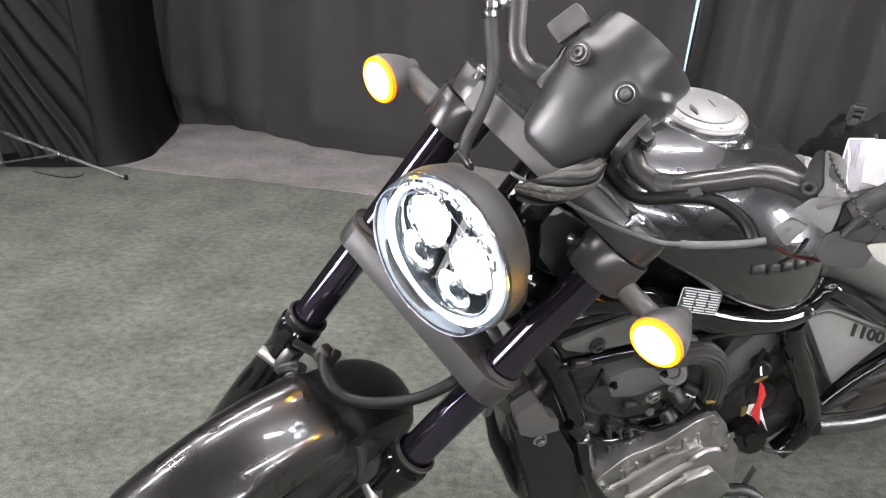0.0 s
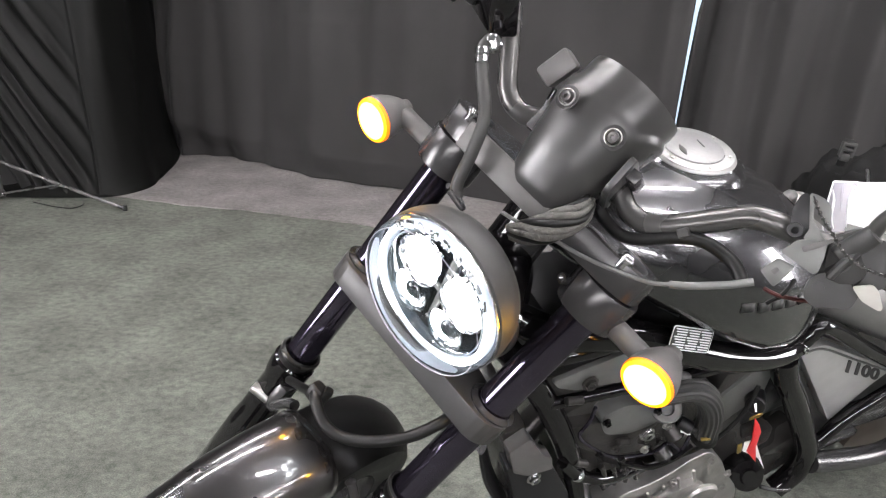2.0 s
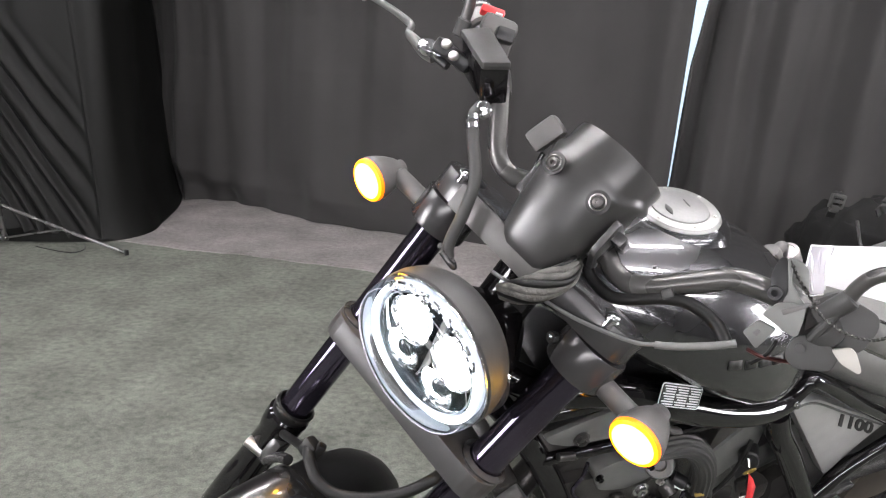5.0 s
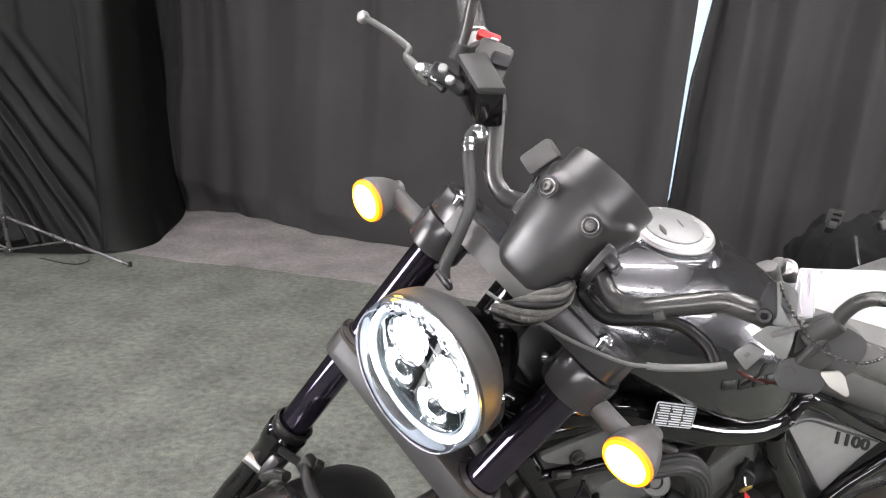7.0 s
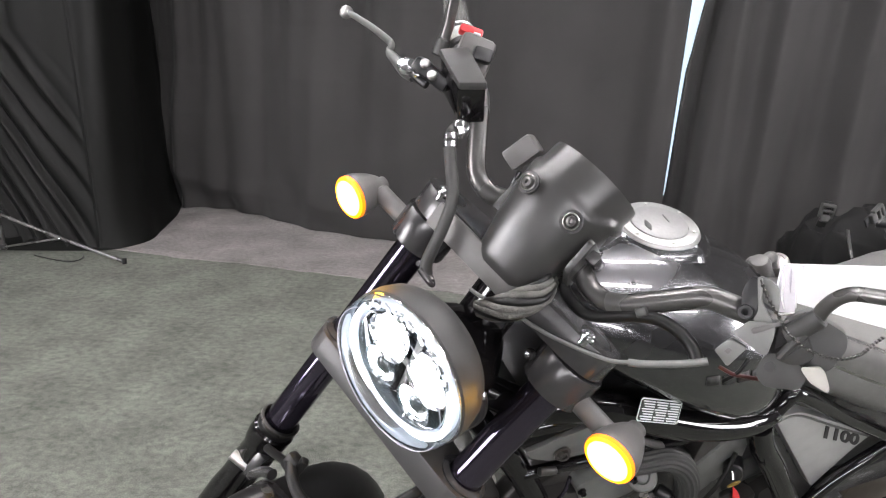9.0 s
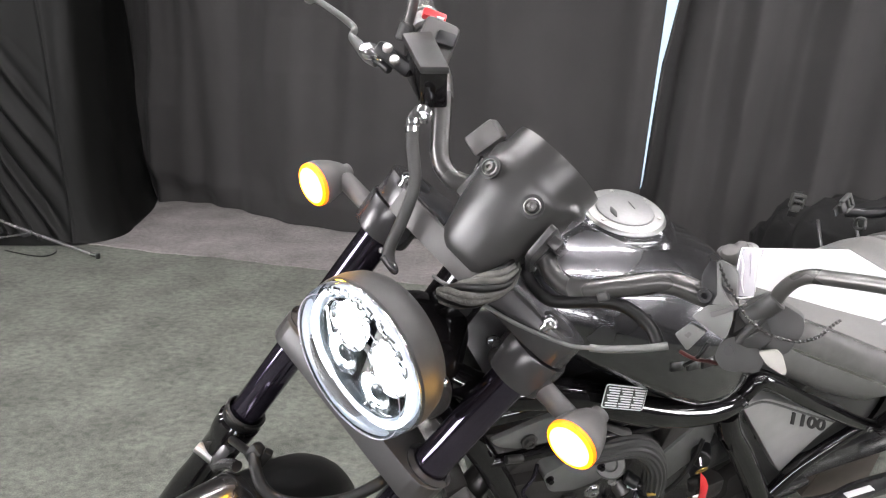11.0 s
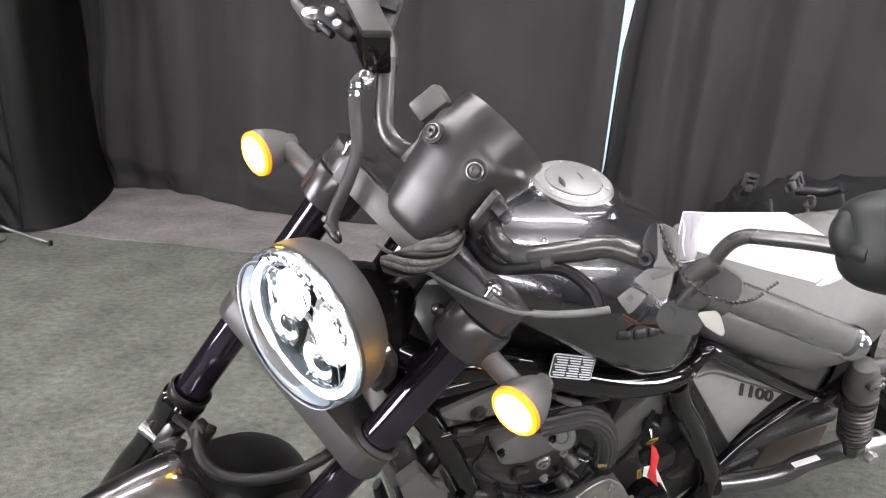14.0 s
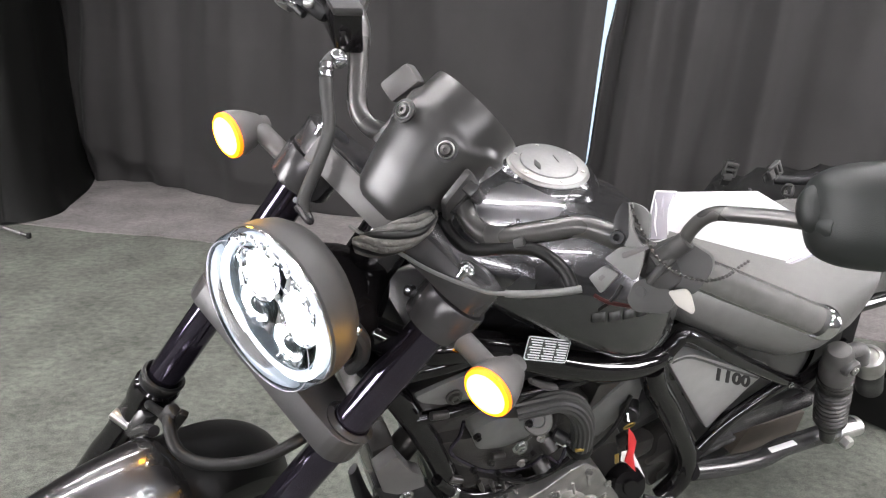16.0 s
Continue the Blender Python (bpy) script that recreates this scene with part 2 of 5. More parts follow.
def rod(a, b, r, seg=20, lip=0.0):
    a, b = Vector(a), Vector(b)
    h = (b - a).length
    c = min(r * 0.18, h * 0.2)
    bm = lathe([(r - c, 0), (r, c), (r, h - c), (r - c, h)], seg)
    m = (b - a).to_track_quat("Z", "Y").to_matrix().to_4x4()
    m.translation = a
    bm.transform(m)
    return bm


def box(sx, sy, sz, bevel=0.004, at=(0, 0, 0), turn=(0, 0, 0), seg=2):
    bm = bmesh.new()
    bmesh.ops.create_cube(bm, size=1)
    bm.transform(Matrix.Diagonal((sx, sy, sz, 1)))
    if bevel:
        bmesh.ops.bevel(bm, geom=bm.edges[:], offset=bevel, segments=seg, affect="EDGES", profile=0.5)
    bm.transform(pose(*at, *turn))
    return bm


def prism(poly, depth, bevel=0.003, plane="xz", at=0.0, seg=2):
    """A plate: outline in two axes, thick along the third, from at to at + depth."""
    order = {"xz": lambda a, b, c: (a, c, b), "xy": lambda a, b, c: (a, b, c), "yz": lambda a, b, c: (c, a, b)}[plane]
    bm = bmesh.new()
    lo = [bm.verts.new(order(a, b, at)) for a, b in poly]
    hi = [bm.verts.new(order(a, b, at + depth)) for a, b in poly]
    n = len(poly)
    bm.faces.new(lo[::-1])
    bm.faces.new(hi)
    for i in range(n):
        bm.faces.new((lo[i], lo[(i + 1) % n], hi[(i + 1) % n], hi[i]))
    bmesh.ops.recalc_face_normals(bm, faces=bm.faces)
    if bevel:
        bmesh.ops.bevel(bm, geom=bm.edges[:], offset=bevel, segments=seg, affect="EDGES", profile=0.5, clamp_overlap=True)
    return bm


def rounded(poly, r=0.01, steps=4):
    """Rounds the corners of a flat outline."""
    out = []
    n = len(poly)
    for i in range(n):
        a, b, c = Vector(poly[i - 1]), Vector(poly[i]), Vector(poly[(i + 1) % n])
        ra = min(r, (a - b).length * 0.45)
        rc = min(r, (c - b).length * 0.45)
        p, q = b + (a - b).normalized() * ra, b + (c - b).normalized() * rc
        for k in range(steps + 1):
            u = k / steps
            out.append(tuple((1 - u) ** 2 * p + 2 * u * (1 - u) * b + u * u * q))
    return out


def join(*bms):
    out = bmesh.new()
    for b in bms:
        me = bpy.data.meshes.new("tmp")
        b.to_mesh(me)
        b.free()
        out.from_mesh(me)
        bpy.data.meshes.remove(me)
    return out


def moved(bm, m):
    bm.transform(m)
    return bm


def mesh_object(name, bm, mat, m=WORLD, flat=False):
    me = bpy.data.meshes.new(name)
    bmesh.ops.remove_doubles(bm, verts=bm.verts, dist=1e-6)
    bm.to_mesh(me)
    bm.free()
    me.materials.append(mat)
    if not flat:
        me.polygons.foreach_set("use_smooth", [True] * len(me.polygons))
        me.set_sharp_from_angle(angle=radians(35))
    ob = new(name, me)
    ob.matrix_basis = m
    PLACES[ob.name] = m.copy()
    return ob


def part(name, bm, mat, parent, label="", m=None, flat=False):
    """One mesh under a thing or a part; m is its own frame in the room."""
    place = PLACES[parent.name] if m is None else m
    ob = mesh_object(name, bm, mat, place, flat)
    ob.parent = parent
    ob.matrix_parent_inverse = PLACES[parent.name].inverted()
    return tagged(ob, label) if label else ob


def empty(name, m, label, category, group=""):
    ob = new(name)
    ob.empty_display_size = 0.1
    ob.matrix_basis = m
    PLACES[ob.name] = m.copy()
    return tagged(ob, label, category, group)


def aim(a, b):
    """A frame at a with its z towards b."""
    m = (Vector(b) - Vector(a)).to_track_quat("Z", "Y").to_matrix().to_4x4()
    m.translation = a
    return m


# ---------- the room ----------
def slab(name, lo, hi, mat, label):
    sx, sy, sz = (hi[i] - lo[i] for i in range(3))
    ob = mesh_object(name, box(sx, sy, sz, 0, [(lo[i] + hi[i]) / 2 for i in range(3)]), mat, WORLD, True)
    return tagged(ob, label, name.split("_")[0], kind="structure")


slab("floor", (-4.4, -4.4, -0.1), (4.2, 6.2, 0.0), M["carpet"], "mottled green-grey carpet floor")
# Unseen walls and ceiling added to close the room, dark to limit bounce.
slab("wall_south", (-4.4, -4.55, 0), (4.2, -4.4, 3.0), M["wall"], "unseen dark grey wall closing the room")
slab("wall_west", (-4.55, -4.55, 0), (-4.4, 6.35, 3.0), M["wall"], "unseen dark grey wall closing the room")
slab("wall_east", (4.2, -4.55, 0), (4.35, 6.35, 3.0), M["wall"], "unseen dark grey wall closing the room")
slab("wall_north", (-4.4, 6.2, 0), (4.2, 6.35, 3.0), M["wall"], "unseen dark grey wall closing the room")
slab("ceiling", (-4.55, -4.55, 3.0), (4.35, 6.35, 3.12), M["ceiling"], "unseen dark ceiling closing the room")

# grey carpet strip along the foot of the back drape
strip = bmesh.new()
edge = [(-2.6, 3.62), (-1.63, 3.32), (-1.13, 3.22), (-0.5, 3.08), (0.6, 2.72), (2.4, 2.05), (4.15, 1.45)]
pts = smooth_path([(x, y, 0) for x, y in edge], 12)
row_a = [strip.verts.new((p.x, p.y + 0.008 * math.sin(11 * p.x) + 0.005 * math.sin(29 * p.x), 0.005)) for p in pts]
row_b = [strip.verts.new((p.x + 0.6, p.y + 2.2, 0.005)) for p in pts]
row_c = [strip.verts.new((p.x, p.y + 0.008 * math.sin(11 * p.x) + 0.005 * math.sin(29 * p.x), 0.0)) for p in pts]
for i in range(len(pts) - 1):
    strip.faces.new((row_a[i], row_a[i + 1], row_b[i + 1], row_b[i]))
    strip.faces.new((row_c[i], row_c[i + 1], row_a[i + 1], row_a[i]))
tagged(mesh_object("carpet_strip", strip, M["carpet_grey"], WORLD, True), "mauve-grey carpet strip with a frayed edge", "carpet", kind="structure")


def drape(name, base, top, folds, mat, label, left=None, right=None, rows=70, cols=420, height=2.95, pool=0.0, seed=0, seam=None, sweeps=()):
    """A hanging cloth: foot line and head line, with folds; left and right shift the side edges by height."""
    foot, head = smooth_path(base, 24), smooth_path(top, 24)
    bm = bmesh.new()
    grid = []
    rnd = random.Random(seed)
    ph = [rnd.uniform(0, 6.28) for _ in range(12)]
    for j in range(rows + 1):
        v = j / rows
        z = height * v
        line = []
        for i in range(cols + 1):
            s = i / cols
            shift = 0.0
            a = foot[min(int(s * (len(foot) - 1)), len(foot) - 2)].lerp(foot[min(int(s * (len(foot) - 1)) + 1, len(foot) - 1)], s * (len(foot) - 1) % 1 if s < 1 else 1)
            b = head[min(int(s * (len(head) - 1)), len(head) - 2)].lerp(head[min(int(s * (len(head) - 1)) + 1, len(head) - 1)], s * (len(head) - 1) % 1 if s < 1 else 1)
            q = a.lerp(b, v)
            k = min(int(s * (len(foot) - 1)), len(foot) - 2)
            d = (foot[k + 1] - foot[k]).normalized()
            nrm = Vector((d.y, -d.x, 0))
            if left is not None:
                shift += left(z) * max(0, 1 - s * 8)
            if right is not None:
                shift += right(z) * max(0, 1 - (1 - s) * 8)
            off = 0.0
            for m_, (freq, amp, slant) in enumerate(folds):
                off += amp * math.sin(freq * s * 6.2832 + ph[m_] + slant * (1 - v)) * (0.55 + 0.45 * math.sin(2.3 * s + 3.0 * v + ph[m_]))
            off += pool * math.exp(-z / 0.12)
            if seam is not None:
                xs = seam(z)
                off += 0.007 * math.exp(-((q.x - xs) / 0.009) ** 2)
                pull = min(1.0, max(0.0, (xs - q.x) / 0.12)) * min(1.0, max(0.0, (1.30 - z - 0.75 * (q.x + 2.35)) / 0.3))
                wave = (0.8 * z + 1.35 * (q.x + 2.35) + 0.05 * math.sin(9 * q.x + 4 * z)) / 0.13
                off += 0.017 * pull * math.sin(6.2832 * wave) + 0.005 * pull * math.sin(6.2832 * 1.7 * wave + 1)
            for xs, zs, amp, wide in sweeps:
                xr = float(np.interp(z, zs, xs))
                gap = (q.x - xr) / wide
                off += amp * math.exp(-gap * gap * 0.10 if gap > 0 else -gap * gap) * min(1.0, max(0.0, (zs[-1] + 0.25 - z) / 0.3)) * min(1.0, 0.25 + z / 0.2)
            q = q + d * shift + nrm * off
            line.append(bm.verts.new((q.x, q.y, max(0.008, z))))
        grid.append(line)
    for a, b in zip(grid, grid[1:]):
        for i in range(cols):
            bm.faces.new((a[i], a[i + 1], b[i + 1], b[i]))
    ob = mesh_object(name, bm, mat)
    sol = ob.modifiers.new("cloth", "SOLIDIFY")
    sol.thickness = 0.004
    return tagged(ob, label, "curtain", kind="structure")


def gap_right(z):
    return float(np.interp(z, (0, 0.40, 0.47, 0.8, 1.05, 1.14, 1.25, 1.40, 2.95), (-0.03, -0.02, -0.004, 0.002, 0.009, 0.022, 0.034, 0.052, 0.08)))


drape("curtain_1", [(-2.2, 4.5, 0), (-1.81, 4.40, 0), (-1.37, 4.18, 0), (-0.64, 3.88, 0), (0.2, 3.53, 0), (1.12, 3.17, 0)],
      [(-2.2, 4.35, 0), (-1.81, 4.32, 0), (-1.37, 4.2, 0), (-0.64, 3.9, 0), (0.2, 3.55, 0), (1.15, 3.17, 0)],
      [(2.5, 0.08, 3.0), (7, 0.075, -1.6), (13, 0.034, 2.5), (23, 0.012, 3.0)], M["curtain"], "black cloth drape hanging in soft folds to the floor", pool=0.02, seed=3,
      sweeps=(((-1.15, -1.42, -1.66, -1.855, -1.93), (0.03, 0.14, 0.25, 0.45, 0.70), 0.055, 0.20), ((-0.46, -0.66, -0.82, -0.865, -0.88), (0.04, 0.17, 0.35, 0.54, 0.95), 0.05, 0.18)), rows=260)
drape("curtain_2", [(1.125, 3.165, 0), (1.6, 2.97, 0), (2.4, 2.62, 0), (4.1, 1.9, 0)], [(1.155, 3.165, 0), (1.6, 2.97, 0), (2.4, 2.62, 0), (4.1, 1.9, 0)],
      [(3, 0.07, 3.2), (7, 0.042, 2.0), (12, 0.016, -2.0), (23, 0.004, 3.0)], M["curtain"], "black cloth drape hanging in soft folds", left=gap_right, seed=8)
drape("curtain_3", [(-3.36, 3.31, 0), (-3.15, 3.32, 0), (-2.9, 3.33, 0), (-2.35, 3.37, 0), (-1.92, 3.37, 0), (-1.71, 3.46, 0), (-1.70, 3.8, 0), (-1.85, 4.4, 0)],
      [(-3.36, 3.34, 0), (-3.15, 3.35, 0), (-2.9, 3.36, 0), (-2.35, 3.40, 0), (-2.0, 3.42, 0), (-1.84, 3.5, 0), (-1.80, 3.8, 0), (-1.95, 4.4, 0)],
      [(3, 0.03, 4.0), (7, 0.012, 7.0)], M["curtain_dark"], "black satin drape gathered at the floor", pool=0.05, seed=5, cols=700, rows=260, seam=lambda z: -1.83 - 0.04 * z)
# cloth of the satin drape lying in a soft roll on the carpet
HEM = [(-3.3, 3.22), (-2.75, 3.24), (-2.26, 3.268), (-1.95, 3.294), (-1.78, 3.325), (-1.676, 3.43), (-1.648, 3.63), (-1.675, 3.90), (-1.75, 4.25)]
hem_path = smooth_path([(x, y, 0) for x, y in HEM], 14)
hem_rings = []
for i, q in enumerate(hem_path):
    d = (hem_path[min(i + 1, len(hem_path) - 1)] - hem_path[max(i - 1, 0)]).normalized()
    inward = Vector((-d.y, d.x, 0))
    ring = []
    for k in range(13):
        u = k / 12
        ripple = 0.014 * noise.noise((q.x * 5, q.y * 5, u * 2.2)) + 0.008 * noise.noise((q.x * 14, q.y * 14, u * 4))
        ring.append(q + inward * (0.20 * u) + Vector((0, 0, 0.006 + (0.030 + ripple) * math.sin(min(1.0, u * 3.2) * 1.57) + 0.075 * u * u + 0.5 * ripple * u)))
    hem_rings.append(ring)
tagged(mesh_object("curtain_hem", loft(hem_rings, False, False), M["curtain_dark"]), "black satin cloth pooled on the carpet", "curtain", kind="structure")
back = mesh_object("backdrop", box(1.3, 0.02, 2.9, 0, (0, 0, 1.45)), M["daylight"], pose(1.25, 3.55, 0, 0, 0, -22))
tagged(back, "pale blue daylight beyond the gap in the drapes", "backdrop", kind="structure")


def window(name, m, width, height, panes):
    """Lit panel added on an unseen wall for fill and streaks: bars, glowing panes."""
    win = tagged(mesh_object(name, box(width, 0.05, height, 0.004), M["frame_black"], m), "lit panel with black bars, unseen, added for side light", "window", kind="structure")
    step = width / panes
    for k in range(panes):
        part("pane", box(step * 0.86, 0.012, height - 0.1, 0.002, (-width / 2 + step * (k + 0.5), -0.030, 0)), M["window"], win, "glowing pane of an added light panel", m)
    return win


# Three unseen panels, added for side light and streaks on the tubes.
window("light_panel_3", pose(-4.37, -0.55, 1.45, 0, 0, 90), 1.3, 2.1, 2)
window("light_panel_2", pose(0.1, -4.37, 2.1, 0, 0, 180), 7.2, 0.62, 6)
window("light_panel_1", pose(4.17, 0.75, 1.15, 0, 0, -90), 0.5, 1.5, 1)


def ceiling_light():
    light = empty("ceiling_light", WORLD, "white ceiling batten with a lit tube diffuser", "ceiling light", "ceiling lights")
    part("light_frame", box(0.13, 1.50, 0.05, 0.006, (0, 0, -0.025)), M["white"], light)
    part("diffuser", box(0.09, 1.46, 0.02, 0.005, (0, 0, -0.06)), M["tubelight"], light, "glowing white diffuser")
    return light


first = ceiling_light()
ALONG, ACROSS = Vector((0.93, 0.36)), Vector((0.36, -0.93))
LIGHTS = []
ROWS = [(-1.35, (-4.4, -2.6, -0.8)), (-0.32, (-4.8, -2.9, -0.9, 1.1)), (0.75, (0.6, 2.6)), (2.2, (0.4, 2.2)), (3.3, (1.6,))]
for across, row in ROWS:
    for along in row:
        q = Vector((0.35, 1.05)) + ALONG * along + ACROSS * across
        if -4.2 < q.x < 3.9 and -4 < q.y < 6:
            LIGHTS.append((q.x, q.y, 21.2 - 90))
for i, (x, y, a) in enumerate(LIGHTS):
    m = pose(x, y, 2.998, 0, 0, a)
    if i:
        copy_thing(first, m)
    else:
        first.matrix_basis = m


# ---------- the motorcycle ----------
bike = empty("motorcycle", BODY, "black cruiser motorcycle on its side stand with lights on", "motorcycle")


def sp(name, bm, mat, label="", parent=None):
    """A part of the turned front end."""
    return part(name, bm, M[mat], parent or bike, label, STEER)


def bp(name, bm, mat, label="", parent=None):
    """A part of the body."""
    return part(name, bm, M[mat], parent or bike, label, BODY)


FORK = 0.1243
AXLE = (0.005, 0.0, -0.503)

# front wheel
m_wheel = Matrix.Translation(AXLE) @ pose(0, 0, 0, 90, 0, 0)
wheel = sp("front_wheel", moved(lathe([(0.03, -0.05), (0.03, 0.05)], 24), m_wheel), "satin", "black cast front wheel")
tyre_profile = [(0.232, -0.05), (0.25, -0.058), (0.275, -0.064), (0.298, -0.058), (0.312, -0.04), (0.320, -0.02), (0.322, 0), (0.320, 0.02), (0.312, 0.04), (0.298, 0.058), (0.275, 0.064), (0.25, 0.058), (0.232, 0.05)]
sp("tyre", moved(lathe(tyre_profile, 72, False), m_wheel), "rubber", "black rubber front tyre", wheel)
sp("rim", moved(lathe([(0.232, -0.052), (0.228, -0.04), (0.205, -0.03), (0.2, 0), (0.205, 0.03), (0.228, 0.04), (0.232, 0.052)], 60, False), m_wheel), "satin", "black wheel rim", wheel)
for k in range(5):
    a = 2 * math.pi * k / 5
    sp("spoke", moved(tube([(0.025 * math.cos(a), 0.025 * math.sin(a), 0), (0.21 * math.cos(a), 0.21 * math.sin(a), 0)], 0.014), m_wheel), "satin", parent=wheel)
sp("brake_disc", moved(lathe([(0.09, 0.078), (0.155, 0.078), (0.155, 0.083), (0.09, 0.083), (0.09, 0.078)], 60, False), m_wheel), "chrome", "steel brake disc", wheel)

# fork legs
for s in (-1, 1):
    leg = sp("fork_leg", rod((0, s * FORK, -0.19), (0, s * FORK, 0.258), 0.0235, 32), "tube", "glossy black fork tube")
    low = moved(lathe([(0.0250, -0.02), (0.0285, -0.016), (0.0305, -0.006), (0.0305, 0.002), (0.0285, 0.004), (0.0275, -0.002)], 36, False), pose(0, s * FORK, -0.168))
    sp("dust_seal", low, "rubber", "black rubber dust seal", leg)
    sp("seal_ring", moved(lathe([(0.0288, 0), (0.0312, 0.001), (0.0312, 0.005), (0.0270, 0.007)], 36, False), pose(0, s * FORK, -0.172)), "darkalloy", "worn dark metal ring", leg)
    sp("lower_leg", moved(lathe([(0.024, -0.50), (0.030, -0.49), (0.030, -0.33), (0.0275, -0.30), (0.0275, -0.225), (0.031, -0.215), (0.0325, -0.20), (0.0325, -0.186), (0.029, -0.183)], 36), pose(0, s * FORK, 0)), "gloss", "glossy black lower fork leg", leg)
    sp("fork_cap", moved(lathe([(0.023, 0.0), (0.0235, 0.006), (0.019, 0.010), (0.012, 0.011)], 28), pose(0, s * FORK, 0.2575)), "dull", "black fork cap", leg)
    sp("fender_mount", box(0.03, 0.02, 0.05, 0.004, (0.012, s * 0.102, -0.235)), "satin", "", leg)
    sp("mount_bolt", rod((0.018, s * 0.108, -0.252), (0.030, s * 0.140, -0.252), 0.0085, 16), "alloy", "pale steel mount bolt", leg)

# lower yoke: flat bar with round ends
yoke = [(0.040, -FORK - 0.002), (0.040, FORK + 0.002)]
for k in range(1, 10):
    yoke.append((0.004 + 0.036 * math.cos(math.radians(8) + k / 10 * math.radians(190)), FORK + 0.0315 * math.sin(math.radians(8) + k / 10 * math.radians(190))))
yoke += [(-0.034, FORK - 0.03), (-0.05, 0.04), (-0.05, -0.04), (-0.034, -FORK + 0.03)]
for k in range(1, 10):
    yoke.append((0.004 + 0.036 * math.cos(math.radians(162) + k / 10 * math.radians(190)), -FORK + 0.0315 * math.sin(math.radians(162) + k / 10 * math.radians(190))))
low_yoke = sp("lower_yoke", prism(yoke, 0.034, 0.0014, "xy", -0.019, 2), "yoke", "satin black lower fork yoke")
for s in (-1, 1):
    sp("yoke_collar", moved(lathe([(0.0255, 0.0), (0.032, 0.0), (0.033, 0.004), (0.0255, 0.007)], 32, False), pose(0, s * FORK, 0.014)), "satin", "", low_yoke)

# upper yoke and lamp brackets
top_poly = [(0.036, -FORK), (0.038, -0.06), (0.044, -0.05), (0.044, 0.05), (0.038, 0.06), (0.036, FORK), (0.026, FORK + 0.028), (0.0, FORK + 0.038), (-0.026, FORK + 0.028), (-0.036, FORK), (-0.06, 0.03), (-0.06, -0.03), (-0.036, -FORK), (-0.026, -FORK - 0.028), (0.0, -FORK - 0.038), (0.026, -FORK - 0.028)]
upper = sp("upper_yoke", prism(rounded(top_poly, 0.012), 0.034, 0.004, "xy", 0.232), "satin", "satin black upper fork yoke")
# Paler sheet puts the light on this stretch of the yoke into colour.
sp("yoke_lit_face", box(0.006, 0.155, 0.033, 0.002, (0.0455, -0.032, 0.249)), "greyplastic", "paler sheet on the upper yoke standing in for light on its face", upper)
for s in (-1, 1):
    br = sp("lamp_bracket", moved(lathe([(0.026, 0.186), (0.039, 0.186), (0.040, 0.189), (0.040, 0.228), (0.039, 0.230), (0.026, 0.230)], 36, False), pose(0, s * FORK, 0)), "satin", "satin black clamp for the turn signal")
    sp("pinch_bolt", rod((0.031, s * 0.121, 0.258), (0.031, s * 0.121, 0.276), 0.0068, 12), "chrome", "bright hex bolt", upper)
    sp("pinch_bolt", rod((0.031, s * 0.121, 0.268), (0.031, s * 0.121, 0.272), 0.0098, 18), "chrome", "", upper)
    if s > 0:
        sp("bracket_screw", moved(lathe([(0.0035, 0.0), (0.0035, 0.004), (0.0062, 0.004), (0.0068, 0.0), (0.0068, -0.004)], 18), aim((0.030, 0.087, 0.206), (0.08, 0.07, 0.2))), "chrome", "steel socket screw", br)

LAMP_DIP = 0.51
LAMP_TURN = Matrix(((0, math.sin(LAMP_DIP), math.cos(LAMP_DIP), 0), (1, 0, 0, 0), (0, math.cos(LAMP_DIP), -math.sin(LAMP_DIP), 0), (0, 0, 0, 1)))
HL = STEER @ Matrix.Translation((0.128, 0.016, 0.125)) @ LAMP_TURN @ Matrix.Scale(0.935, 4)

# turn signals
def turn_signal(s):
    stalk = rod((0.004, s * 0.150, 0.200), (0.006, s * 0.212, 0.200), 0.0125, 20)
    sig = sp("turn_signal", stalk, "greyplastic", "grey turn signal with a lit amber lens")
    m = Matrix.Translation((0.032, -0.2255, 0.177) if s < 0 else (0.032, 0.2243, 0.1935)) @ pose(0, 0, 0, 0, 0, 1 if s < 0 else 3) @ LAMP_TURN @ Matrix.Scale(0.92, 4)
    bullet = lathe([(0.0295, 0.002), (0.0322, -0.002), (0.0322, -0.007), (0.0298, -0.018), (0.0250, -0.032), (0.0185, -0.045), (0.0125, -0.053), (0.0118, -0.060), (0.003, -0.062)], 40)
    sp("lamp_body", moved(bullet, m), "greyplastic", "dark grey bullet-shaped lamp body", sig)
    sp("lens", moved(lathe([(0.0318, 0.001), (0.0318, 0.004), (0.0312, 0.0058), (0.0306, 0.0064)], 40, False), m), "amber_rim", "amber lens rim", sig)
    sp("lens_band", moved(lathe([(0.0308, 0.0062), (0.0264, 0.0080)], 40, False), m), "amber_mid", "bright amber band", sig)
    sp("lit_lens", moved(lathe([(0.0265, 0.0079), (0.020, 0.0095), (0.012, 0.0105), (0.002, 0.011)], 40), m), "amber", "glowing amber lens", sig)


turn_signal(-1)
turn_signal(1)

# headlight: facing level while the fork leans back
lamp = part("headlight", lathe([(0.0955, 0.0), (0.0985, -0.003), (0.0978, -0.020), (0.0935, -0.036), (0.085, -0.048), (0.066, -0.060), (0.03, -0.066), (0.005, -0.066)], 72, False), M["housing"], bike, "round lit headlight in a satin black shell", HL)


def hl(name, bm, mat, label="", parent=None):
    return part(name, bm, M[mat], parent or lamp, label, HL)


